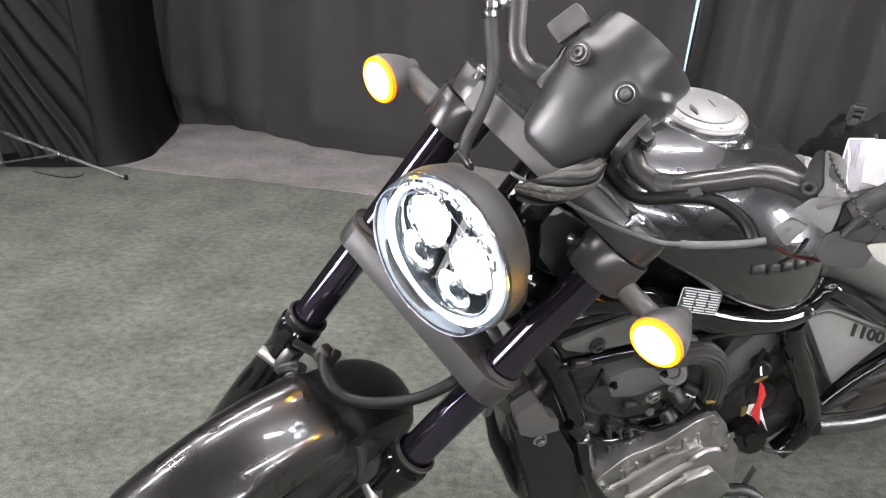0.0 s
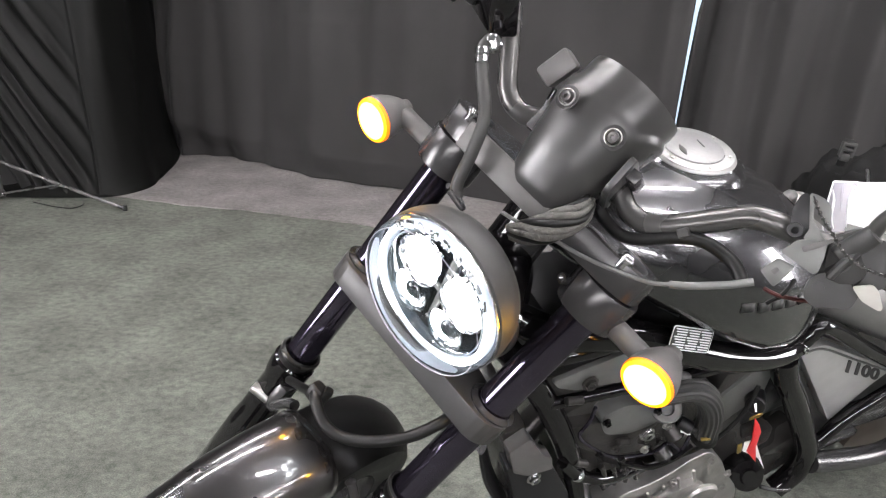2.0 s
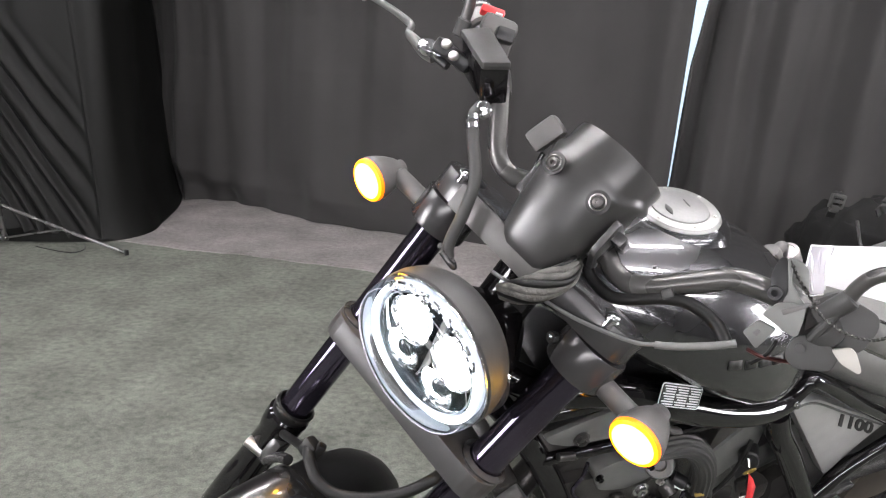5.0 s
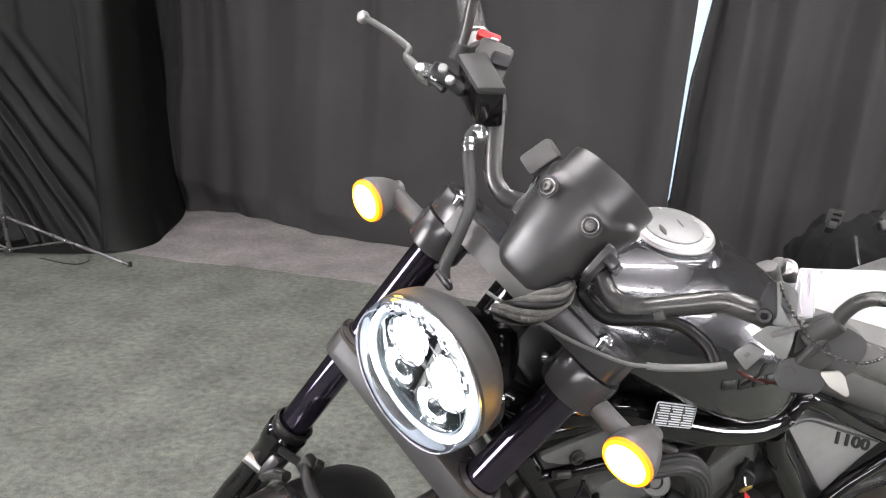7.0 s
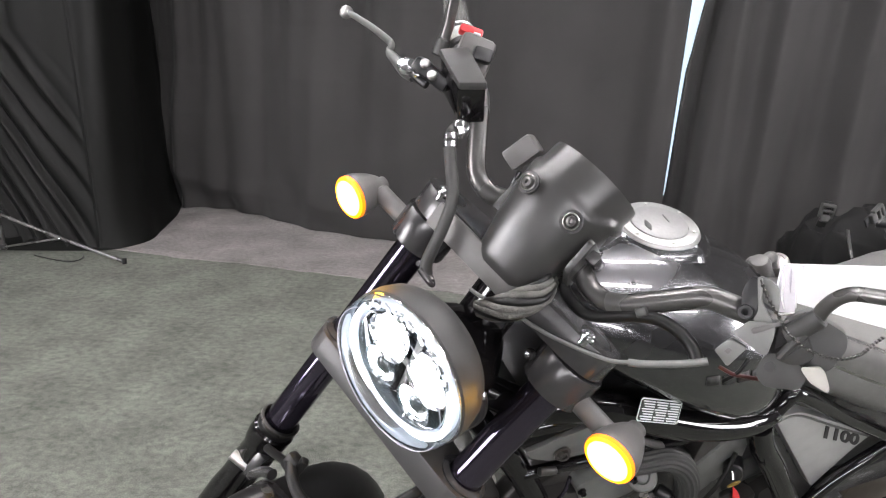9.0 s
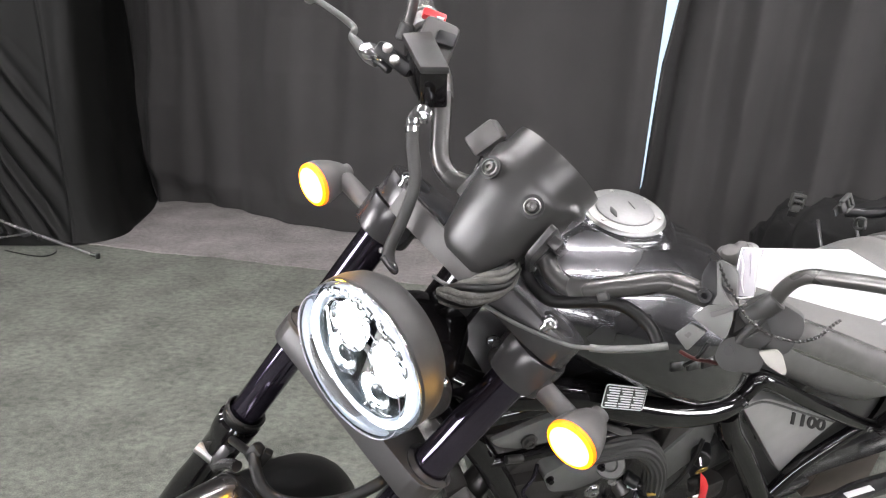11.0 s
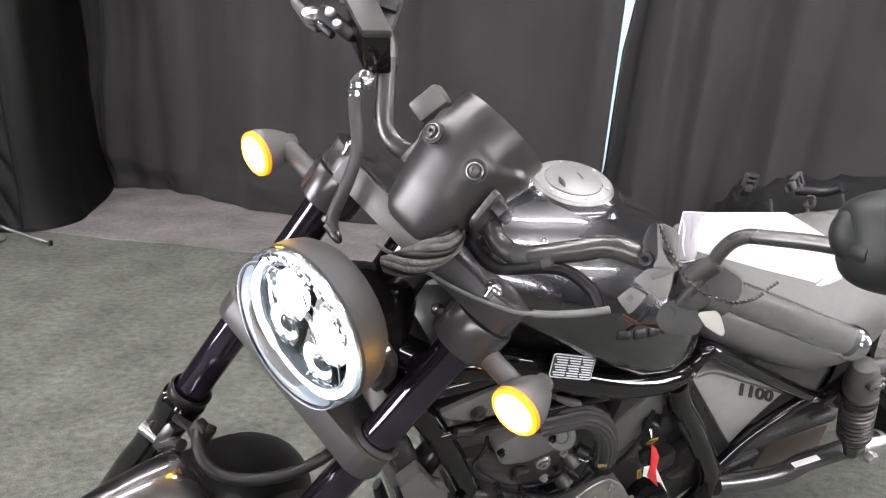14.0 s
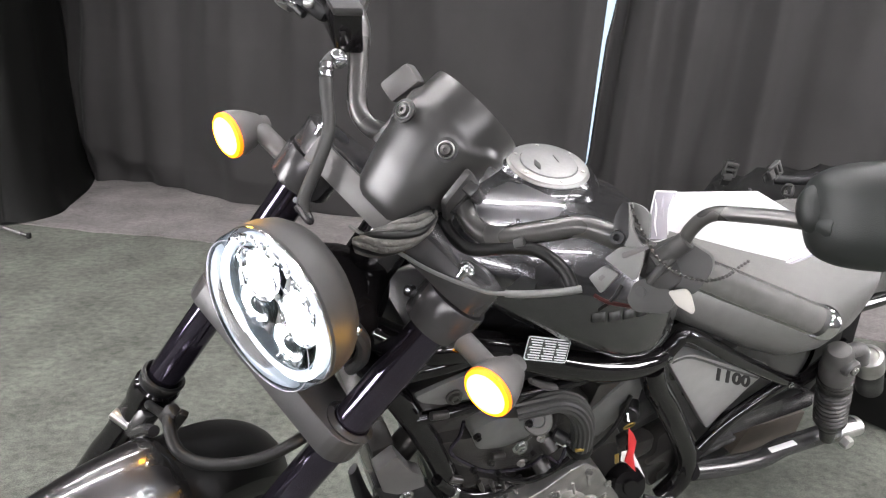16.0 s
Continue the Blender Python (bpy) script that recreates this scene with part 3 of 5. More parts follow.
hl("lens_cover", lathe([(0.0955, -0.001), (0.0958, 0.012), (0.0945, 0.020), (0.089, 0.027), (0.070, 0.034), (0.040, 0.0385), (0.002, 0.040)], 72, False), "glass", "clear domed headlight lens").visible_shadow = False
hl("lens_edge", lathe([(0.0905, 0.0255), (0.0912, 0.0262), (0.0905, 0.0268)], 72, False), "film", "moulded edge of the clear lens")
hl("lens_rim", lathe([(0.0962, 0.0005), (0.0975, 0.0005), (0.0975, 0.0025), (0.0962, 0.0025)], 72, False), "chrome", "bright lens rim")
hl("outer_bowl", lathe([(0.0955, -0.0015), (0.091, -0.004), (0.082, -0.008), (0.0790, -0.010)], 72, False), "lampglass", "blue-black outer lamp ring")
hl("reflector_bowl", lathe([(0.080, -0.010), (0.080, -0.014), (0.071, -0.014), (0.070, -0.026), (0.03, -0.028), (0.002, -0.028)], 72, False), "lampglass", "blue-black lamp bezel")
hl("light_guide", lathe([(0.0892, -0.006), (0.0892, 0.004), (0.0880, 0.006), (0.0825, 0.006), (0.0812, 0.004), (0.0812, -0.007)], 72, False), "ring", "frosted white ring light")
for a0, a1 in ((165, 250), (300, 398)):
    arc = [(0.0850 * math.cos(q), 0.0850 * math.sin(q), 0.0068) for q in (math.radians(a0 + (a1 - a0) * k / 15) for k in range(16))]
    hl("guide_arc", tube(arc, [0.0018, 0.0036, 0.0042, 0.0036, 0.0018], 10, 2), "guide", "brightly lit part of the ring light")
# Small chrome chips stand in for the glints on the lens wall.
for k in range(9):
    q = math.radians(46 + 12 * k)
    hl("lens_glint", box(0.009, 0.012, 0.003, 0.001, (0.0885 * math.cos(q), 0.0885 * math.sin(q), 0.010), (14 * (k % 3) - 14, 10 * (k % 2), math.degrees(q))), "chrome", "chrome chip standing in for a glint at the lens edge")
hl("trim_ring", lathe([(0.0780, -0.010), (0.0780, 0.003), (0.0765, 0.005), (0.0745, 0.002), (0.0715, -0.020)], 72, False), "darkglass", "dark inner ring")
for sx in (-1, 1):
    mm = pose(sx * 0.036, 0.018, -0.010)
    cup = hl("reflector", moved(lathe([(0.031, 0.008), (0.032, 0.011), (0.0295, 0.009), (0.024, -0.004), (0.012, -0.014), (0.003, -0.016)], 40, False), mm), "chrome", "chrome lamp cup")
    hl("led", moved(lathe([(0.0275, 0.000), (0.0255, 0.006), (0.016, 0.012), (0.001, 0.014)], 32), mm @ (Matrix.Diagonal((0.95, 1.15, 1, 1)) if sx < 0 else Matrix.Diagonal((1.12, 1.22, 1, 1)))), "led", "glowing white lamp", cup)
    for k in range(5):
        q = math.radians(60 + 24 * k)
        hl("facet", moved(box(0.010, 0.006, 0.003, 0.001), mm @ pose(0.036 * math.cos(q), 0.036 * math.sin(q), 0.004, 20, 12 * k - 24, math.degrees(q) + 90)), "chrome", "", cup)
    mm = pose(sx * 0.032, -0.036, -0.010)
    cup = hl("reflector", moved(lathe([(0.027, 0.008), (0.028, 0.011), (0.0255, 0.009), (0.021, -0.004), (0.012, -0.012), (0.003, -0.014)], 40, False), mm), "darkglass", "dark lamp cup")
    arc = [(0.0185 * math.cos(q), 0.0185 * math.sin(q), 0.005) for q in (math.radians(120 + 11 * k) for k in range(16))]
    hl("led_arc", moved(tube(arc, [0.003, 0.0062, 0.0068, 0.0050, 0.002], 10, 2), mm), "led", "glowing white crescent", cup)
    hl("projector", moved(lathe([(0.0145, -0.004), (0.0145, 0.003), (0.011, 0.008), (0.006, 0.0105), (0.001, 0.011)], 28), mm), "darkglass", "dark projector lens", cup)
    # Thin chrome arcs put glints round the projector lens.
    for r2 in (0.0165, 0.0215):
        hl("glint_ring", moved(tube([(r2 * math.cos(q), r2 * math.sin(q), 0.008) for q in (math.radians(-70 + 14 * k) for k in range(9))], 0.0007, 6, 2), mm), "chrome", "fine chrome arc standing in for a glint", cup)
hl("bridge", join(box(0.008, 0.13, 0.006, 0.002, (0, 0, -0.014)), box(0.13, 0.008, 0.006, 0.002, (0, -0.006, -0.014))), "greyplastic", "black lamp divider")
for q in (18, 162):
    c, d = math.cos(math.radians(q)), math.sin(math.radians(q))
    hl("shell_screw", moved(lathe([(0.002, 0.001), (0.0045, 0.0025), (0.0055, 0.0), (0.0058, -0.004)], 16), Matrix.Translation((0.0895 * c, 0.0895 * d, -0.0425)) @ aim((0, 0, 0), (c, d, -0.55))), "chrome", "steel shell screw")

# lamp bracket and stem cover behind the headlight
def oval(x, z, hy, hz, seg=28):
    return [Vector((x, 0.010 + hy * math.cos(2 * math.pi * k / seg), z + hz * math.sin(2 * math.pi * k / seg))) for k in range(seg)]


sp("headlight_bracket", loft([oval(0.088, 0.105, 0.050, 0.050), oval(0.060, 0.110, 0.066, 0.062), oval(0.030, 0.118, 0.072, 0.064), oval(0.0, 0.122, 0.066, 0.060), oval(-0.03, 0.125, 0.05, 0.055)]), "gloss", "black shroud behind the headlight")
sp("shroud_rib", tube([(0.05, 0.068, 0.135), (0.03, 0.082, 0.120), (0.006, 0.086, 0.090), (-0.01, 0.078, 0.060)], 0.009, 10), "plastic", "black wiring cover")
sp("stem", rod((-0.045, 0, -0.05), (-0.045, 0, 0.26), 0.03, 24), "satin", "steering stem")

# gauge cowl
def cowl_ring(c, a, b, tilt, p=2.4, seg=48):
    out = []
    u = Vector((math.cos(tilt), 0, math.sin(tilt)))
    for k in range(seg):
        q = 2 * math.pi * k / seg
        cx, cy = math.cos(q), math.sin(q)
        out.append(Vector(c) + u * (a * math.copysign(abs(cx) ** (2 / p), cx)) + Vector((0, 1, 0)) * (b * math.copysign(abs(cy) ** (2 / p), cy)))
    return out


COWL = [(0.026, 0.250, 0.024, 0.036, 0.10, 3.2), (0.024, 0.260, 0.031, 0.043, 0.10, 3.0), (0.018, 0.300, 0.043, 0.051, 0.10, 2.7), (0.008, 0.340, 0.0545, 0.0565, 0.15, 2.4),
        (0.001, 0.360, 0.0590, 0.0590, 0.20, 2.2), (-0.003, 0.372, 0.0605, 0.0600, 0.23, 2.05), (-0.012, 0.392, 0.0612, 0.0605, 0.28, 2.0), (-0.0135, 0.3965, 0.0605, 0.0598, 0.28, 2.0)]


def cowl_row(z):
    """One ring of the cowl: a cone that turns into a round hood, with shoulders flaring out below the hood's edge."""
    heights = [q[1] for q in COWL]
    x, a, b, tilt, p = (float(np.interp(z, heights, [q[k] for q in COWL])) for k in (0, 2, 3, 4, 5))
    out = []
    for k, v in enumerate(cowl_ring((x, 0, z), a, b, tilt, p, 96)):
        q = 2 * math.pi * k / 96
        side, back = abs(math.sin(q)), max(0.0, -math.cos(q))
        edge = 0.3665 + 0.014 * max(0.0, side - 0.75) / 0.25 + 0.006 * max(0.0, 0.5 - side)
        below = edge - z
        ramp = min(1.0, max(0.0, below / 0.010))
        push = (0.0072 * side ** 1.5 + 0.003 * back) * ramp * ramp * (3 - 2 * ramp) * math.exp(-max(0.0, below) / 0.034)
        dirn = Vector((v.x - x, v.y, 0))
        out.append(v + dirn.normalized() * push)
    return out


COWL_Z = [0.250, 0.253, 0.257, 0.262] + [0.270 + 0.008 * k for k in range(10)] + [0.346 + 0.0025 * k for k in range(18)] + [0.392, 0.395, 0.3965]
cowl_rings = [cowl_row(z) for z in COWL_Z]
cowl_rings += [cowl_ring((-0.0135, 0, 0.3965), 0.0585, 0.0580, 0.28, 2.0, 96), cowl_ring((-0.012, 0, 0.389), 0.0570, 0.056, 0.28, 2.0, 96)]
cowl = sp("gauge_cowl", loft(cowl_rings), "plastic", "matte black gauge cowl")
for s in (-1, 1):
    m = aim((0.0665, s * 0.0325 + 0.001, 0.3565), (0.20, s * 0.055, 0.37))
    cup = sp("screw_cup", moved(lathe([(0.0088, -0.003), (0.0092, 0.0008), (0.0082, 0.0014), (0.0074, -0.001), (0.0074, -0.005)], 28, False), m), "alloy", "bright screw washer", cowl)
    # Black ring: the shade of the screw recess put in as colour.
    sp("screw_well_shade", moved(lathe([(0.0125, -0.004), (0.0128, -0.0004), (0.0092, -0.0012)], 28, False), m), "ink", "black ring standing in for shade in the screw well", cowl)
    sp("cowl_screw", moved(lathe([(0.0022, -0.001), (0.0024, 0.003), (0.0052, 0.0035), (0.0060, 0.002), (0.0060, -0.004)], 20), m), "bar", "steel socket screw", cowl)
sp("gauge_face", moved(lathe([(0.055, 0.0), (0.053, 0.001), (0.002, 0.002)], 40), Matrix.Translation((-0.012, 0, 0.388)) @ pose(0, 0, 0, 0, -16, 0)), "gloss", "dark round gauge glass", cowl)
sp("connector_box", box(0.028, 0.040, 0.026, 0.004, (0.014, -0.080, 0.368), (74, 0, 12)), "greyplastic", "grey block beside the gauge", cowl)
sp("cowl_strap", box(0.006, 0.005, 0.050, 0.0015, (0.012, -0.064, 0.325), (8, 8, 0)), "gloss", "glossy black strap beside the cowl", cowl)
sp("cowl_skirt", prism(rounded([(0.0, 0.34), (0.05, 0.355), (0.05, 0.31), (0.0, 0.28)], 0.008), 0.008, 0.002, "xz", 0.056), "plastic", "", cowl)

# handlebar
bar_half = [(0.0, 0.028, 0.318), (0.001, 0.060, 0.312), (0.004, 0.085, 0.303), (0.006, 0.115, 0.311), (0.004, 0.150, 0.350), (0.002, 0.176, 0.380), (-0.002, 0.205, 0.393), (-0.02, 0.245, 0.404), (-0.062, 0.302, 0.421), (-0.155, 0.420, 0.456)]
bar = sp("handlebar", tube([(x, -y, z) for x, y, z in bar_half[::-1]] + bar_half, 0.0122, 24), "bar", "satin black tubular handlebar")
for s in (-1, 1):
    a, b = Vector((-0.045, s * 0.279, 0.414)), Vector((-0.149, s * 0.412, 0.4535))
    d = (b - a).normalized()
    L = (b - a).length
    grip = sp("grip", moved(lathe([(0.0125, 0), (0.0225, 0.002), (0.0235, 0.006), (0.019, 0.010), (0.0178, 0.018), (0.0185, 0.05), (0.0180, L - 0.02), (0.0185, L - 0.006), (0.0125, L)], 30), aim(a, b)), "filmgrip", "black rubber grip in clear film", bar)
    sp("bar_end", moved(lathe([(0.0125, 0), (0.0190, 0.001), (0.0200, 0.004), (0.0200, 0.011), (0.0185, 0.015), (0.010, 0.016)], 30), aim(b, b + d)), "chrome", "polished bar end", bar)
    sp("bar_clamp", box(0.034, 0.030, 0.046, 0.004, (0.006, s * 0.050, 0.318), (0, -12, 0)), "satin", "black handlebar clamp", bar)
    if s > 0:
        sp("clamp_cap", box(0.046, 0.018, 0.014, 0.003, (0.018, s * 0.068, 0.333), (0, -15, 0)), "satin", "", bar)

# rider's right controls: reservoir, lever, switches
lid_corners = [Vector(q) for q in ((0.033, -0.245, 0.397), (0.012, -0.226, 0.420), (0.052, -0.152, 0.4065), (0.0675, -0.174, 0.387))]
down = -(lid_corners[1] - lid_corners[0]).cross(lid_corners[3] - lid_corners[0]).normalized()
if down.z > 0:
    down = -down


def slab_from(corners, depth, grow=0.0, bevel=0.003, shift=0.0):
    mid = sum(corners, Vector()) / len(corners)
    ring = [mid + (q - mid) * (1 + grow) + down * shift for q in corners]
    bm = loft([ring, [q + down * depth for q in ring]])
    bmesh.ops.bevel(bm, geom=bm.edges[:], offset=bevel, segments=2, affect="EDGES", profile=0.5)
    return bm


res = sp("brake_reservoir", slab_from(lid_corners, 0.050, -0.03, 0.005, 0.008), "gloss", "black brake fluid reservoir")
sp("reservoir_lid", slab_from(lid_corners, 0.011, 0.02, 0.0035), "housing", "grey reservoir lid", res)
perch = sp("lever_perch", join(rod((0.0, -0.212, 0.392), (-0.024, -0.25, 0.404), 0.0165), box(0.022, 0.052, 0.018, 0.004, (0.024, -0.238, 0.366), (0, 0, 20)), rod((0.028, -0.232, 0.352), (0.030, -0.262, 0.351), 0.0055, 12)), "dull", "black lever perch")
for q in ((0.036, -0.246, 0.371), (0.036, -0.228, 0.366)):
    sp("perch_bolt", moved(lathe([(0.0065, 0), (0.0065, 0.004), (0.005, 0.006), (0.001, 0.006)], 14), aim(q, (q[0] + 0.05, q[1], q[2] + 0.05))), "alloy", "steel perch bolt", perch)
sp("brake_lever", tube([(0.024, -0.260, 0.349), (0.026, -0.276, 0.347), (0.026, -0.298, 0.349), (0.024, -0.312, 0.350), (0.020, -0.317, 0.359), (0.014, -0.337, 0.359), (0.006, -0.370, 0.356), (-0.002, -0.405, 0.351), (-0.006, -0.428, 0.347)], [0.011, 0.0115, 0.0085, 0.0065, 0.0068, 0.0062, 0.0056, 0.0052, 0.0050], 16, 6, flat=0.6), "greypaint", "grey brake lever with a ball end")
sp("lever_ball", moved(lathe([(0.001, -0.011), (0.007, -0.009), (0.0105, -0.003), (0.0105, 0.003), (0.007, 0.009), (0.001, 0.011)], 20), Matrix.Translation((-0.007, -0.434, 0.345)) @ Matrix.Scale(0.85, 4)), "alloy", "bright ball end of the lever")
sp("lever_pivot", moved(lathe([(0.011, -0.004), (0.013, 0.0), (0.012, 0.004), (0.005, 0.005)], 24), aim((0.034, -0.268, 0.354), (0.050, -0.267, 0.372))), "chrome", "bright pivot bolt")
sp("lever_screw", rod((0.030, -0.251, 0.353), (0.034, -0.251, 0.358), 0.006, 14), "chrome", "steel screw")
sw = sp("switch_box", moved(box(0.046, 0.046, 0.052, 0.008), Matrix.Translation((-0.012, -0.225, 0.408)) @ pose(0, 0, 0, 15, -20, 28)), "greyplastic", "dark grey switch housing")
sp("stop_switch", moved(box(0.018, 0.030, 0.010, 0.003), Matrix.Translation((-0.004, -0.245, 0.433)) @ pose(0, 0, 0, 20, -25, 28)), "red", "red stop switch", sw)
sp("switch_mark", moved(box(0.008, 0.009, 0.002, 0.0005), Matrix.Translation((0.003, -0.231, 0.436)) @ pose(0, 0, 0, 20, -25, 28)), "white", "", sw)
# Solid black block stands in for the shade inside an opening.
sp("recess_shade", moved(box(0.014, 0.024, 0.018, 0.004), Matrix.Translation((0.012, -0.202, 0.422)) @ pose(0, 0, 0, 20, -25, 28)), "dull", "black block standing in for the shade of a recess", sw)
sp("throttle_sleeve", rod((-0.026, -0.252, 0.406), (-0.046, -0.280, 0.415), 0.021), "greyplastic", "grey throttle sleeve")
sp("banjo_bolt", moved(join(lathe([(0.009, 0), (0.0105, 0.002), (0.0105, 0.010), (0.009, 0.012)], 20), lathe([(0.006, 0.012), (0.006, 0.020), (0.004, 0.021)], 6)), aim((0.036, -0.150, 0.342), (0.060, -0.147, 0.352))), "chrome", "bright banjo bolt")
sp("brake_hose", tube([(0.040, -0.156, 0.345), (0.056, -0.147, 0.333), (0.060, -0.128, 0.314), (0.063, -0.094, 0.284), (0.066, -0.078, 0.248), (0.066, -0.068, 0.208), (0.063, -0.059, 0.194)], 0.0074, 14), "housing", "black brake hose")
for q in ((0.0565, -0.146, 0.332), (0.0585, -0.139, 0.325)):
    sp("hose_crimp", moved(lathe([(0.007, -0.004), (0.0085, -0.003), (0.0085, 0.003), (0.007, 0.004)], 18, False), aim(q, (0.063, -0.094, 0.284))), "chrome", "bright hose crimp")
sp("hose_clip", tube([(0.073, -0.066, 0.196), (0.065, -0.047, 0.190), (0.052, -0.052, 0.188), (0.054, -0.070, 0.194), (0.068, -0.074, 0.198)], 0.0035, 10), "satin", "black wire hose clip")
sp("fork_hose", tube([(0.075, -0.039, -0.127), (0.085, -0.023, -0.129), (0.090, 0.005, -0.133), (0.085, 0.034, -0.125), (0.075, 0.064, -0.098), (0.060, 0.088, -0.064), (0.045, 0.100, -0.031), (0.030, 0.100, -0.026)], 0.0075, 14, 8), "rubber", "black brake hose looping behind the fender")
sp("hose_guide", join(rod((0.03, -0.100, -0.19), (0.072, -0.039, -0.133), 0.006), box(0.018, 0.022, 0.026, 0.005, (0.072, -0.039, -0.128)), box(0.012, 0.012, 0.03, 0.003, (0.070, -0.027, -0.124), (0, 0, 40))), "rubber", "black hose guide")

# front fender: rounded shell round the front of the tyre
rings = []
for k in range(31):
    a = math.radians(11 + 56 * k / 30)
    d, t = Vector((math.sin(a), 0, math.cos(a))), Vector((math.cos(a), 0, -math.sin(a)))
    half = 0.069 * (1 - 0.06 * abs(k / 30 - 0.4)) * (1.0 if k < 26 else 1 - 0.05 * (k - 25) ** 1.5 / 2)
    ring = []
    for j in range(21):
        u = -1 + 2 * j / 20
        drop = 0.012 + 0.052 * abs(u) ** 2.6
        ring.append(Vector(AXLE) + d * (0.352 - drop) + Vector((0, half * math.sin(u * 1.45) / math.sin(1.45), 0)))
    rings.append(ring)
fender = sp("front_fender", loft(rings, False, False), "fender", "glossy black metallic front fender")
sol = fender.modifiers.new("shell", "SOLIDIFY")
sol.thickness = 0.003
for s in (-1, 1):
    sp("fender_stay", tube([(0.035, s * 0.066, -0.205), (0.028, s * 0.082, -0.222), (0.02, s * 0.098, -0.25)], 0.008), "satin", "", fender)

# mirrors
def flip_side(p, s):
    return (p[0], s * p[1], p[2])


def mirror(s):
    near = [(0.010, 0.256, 0.412), (0.014, 0.260, 0.434), (0.020, 0.258, 0.448), (0.028, 0.259, 0.462), (0.036, 0.265, 0.474), (0.046, 0.279, 0.485), (0.064, 0.309, 0.506), (0.082, 0.337, 0.522)]
    if s < 0:
        near = [(-0.000, -0.265, 0.395), (0.004, -0.272, 0.422), (0.010, -0.278, 0.441), (0.016, -0.283, 0.459), (0.030, -0.283, 0.483)] + [flip_side(q, s) for q in near[-2:]]
    stem = sp("mirror", tube(near, 0.0069, 18), "bar", "black mirror on a bent stem")
    if s > 0:
        sp("stem_boot", rod((0.008, 0.255, 0.404), (0.015, 0.262, 0.440), 0.0098), "housing", "", stem)
    else:
        sp("stem_boot", rod((-0.002, -0.263, 0.385), (0.001, -0.268, 0.407), 0.0098), "housing", "", stem)
    # shell: oval across u and v, bulging ahead
    u, v, c = Vector((0, 0.756 * s, 0.655)), Vector((0, 0.683 * s, -0.731)), Vector((0.078, 0.374 * s, 0.565))

    def oval_ring(x, k):
        return [c + Vector((x, 0, 0)) + u * (0.077 * k * math.copysign(abs(math.cos(q)) ** 0.55, math.cos(q))) + v * (0.0425 * k * math.copysign(abs(math.sin(q)) ** 0.55, math.sin(q))) for q in (2 * math.pi * j / 48 for j in range(48))]

    sp("mirror_shell", loft([oval_ring(-0.012, 0.97), oval_ring(-0.010, 1.0), oval_ring(0.0, 1.0), oval_ring(0.008, 0.97), oval_ring(0.018, 0.88), oval_ring(0.026, 0.74), oval_ring(0.032, 0.55), oval_ring(0.035, 0.3), oval_ring(0.036, 0.05)]), "mirror", "matte black oval mirror shell", stem)
    sp("mirror_glass", loft([oval_ring(-0.0125, 0.93), oval_ring(-0.0127, 0.05)]), "chrome", "mirror glass", stem)
    base = Vector(flip_side((0.084, 0.321, 0.525), s))
    knuckle = []
    for j in range(9):
        q0 = -1.45 + 2.9 * j / 8
        knuckle.append([base + u * (0.0165 * math.cos(q0) * math.cos(q)) + v * (0.0215 * math.cos(q0) * math.sin(q)) + Vector((0.013 * math.sin(q0), 0, 0)) for q in (2 * math.pi * i / 32 for i in range(32))])
    sp("mirror_knuckle", loft(knuckle), "mirror", "rounded black knuckle between stem and shell", stem)
    sp("stem_collar", moved(lathe([(0.0072, -0.008), (0.0105, -0.006), (0.0125, 0.002), (0.012, 0.006)], 24), aim(flip_side((0.090, 0.335, 0.521), s), flip_side((0.094, 0.341, 0.524), s))), "mirror", "", stem)


mirror(1)
mirror(-1)

# rider's left controls
lsw = sp("switch_box", prism(rounded([(0.243, 0.407), (0.243, 0.419), (0.252, 0.438), (0.262, 0.438), (0.289, 0.442), (0.298, 0.432), (0.302, 0.406), (0.292, 0.392), (0.260, 0.381)], 0.006), 0.046, 0.007, "yz", -0.040, 3), "housing", "dark grey switch housing")
sp("perch_block", prism(rounded([(0.253, 0.376), (0.259, 0.388), (0.291, 0.395), (0.297, 0.375), (0.273, 0.354), (0.259, 0.358)], 0.006), 0.030, 0.005, "yz", -0.018, 3), "housing", "black perch block", lsw)
# No hole is cut; a black disc carries its shade.
sp("perch_hole_shade", moved(lathe([(0.0052, -0.001), (0.0050, 0.0012), (0.001, 0.0012)], 20), Matrix.Translation((0.012, 0.264, 0.373)) @ pose(0, 0, 0, 0, 90, 0)), "ink", "black disc standing in for the shade of a hole", lsw)
sp("switch_collar", rod((-0.000, 0.256, 0.400), (-0.010, 0.276, 0.395), 0.0215, 24), "housing", "black clamp collar", lsw)
sp("housing_rib", tube([(0.012, 0.264, 0.386), (0.016, 0.263, 0.402), (0.014, 0.263, 0.418)], 0.0045, 10), "housing", "", lsw)
# Shield parts are paler than the housing: reflected light put into the colour.
shield = sp("switch_shield", prism(rounded([(0.218, 0.375), (0.221, 0.393), (0.230, 0.402), (0.241, 0.407), (0.248, 0.396), (0.254, 0.382), (0.252, 0.378)], 0.003), 0.009, 0.002, "yz", 0.014), "greypaint", "switch shield in pale grey standing in for reflected light")
sp("shield_arm", prism(rounded([(0.198, 0.431), (0.202, 0.433), (0.216, 0.416), (0.230, 0.410), (0.240, 0.408), (0.231, 0.401), (0.223, 0.396), (0.221, 0.406)], 0.003), 0.008, 0.0015, "yz", 0.012), "greypaint", "curved shield arm in pale grey standing in for reflected light", shield)
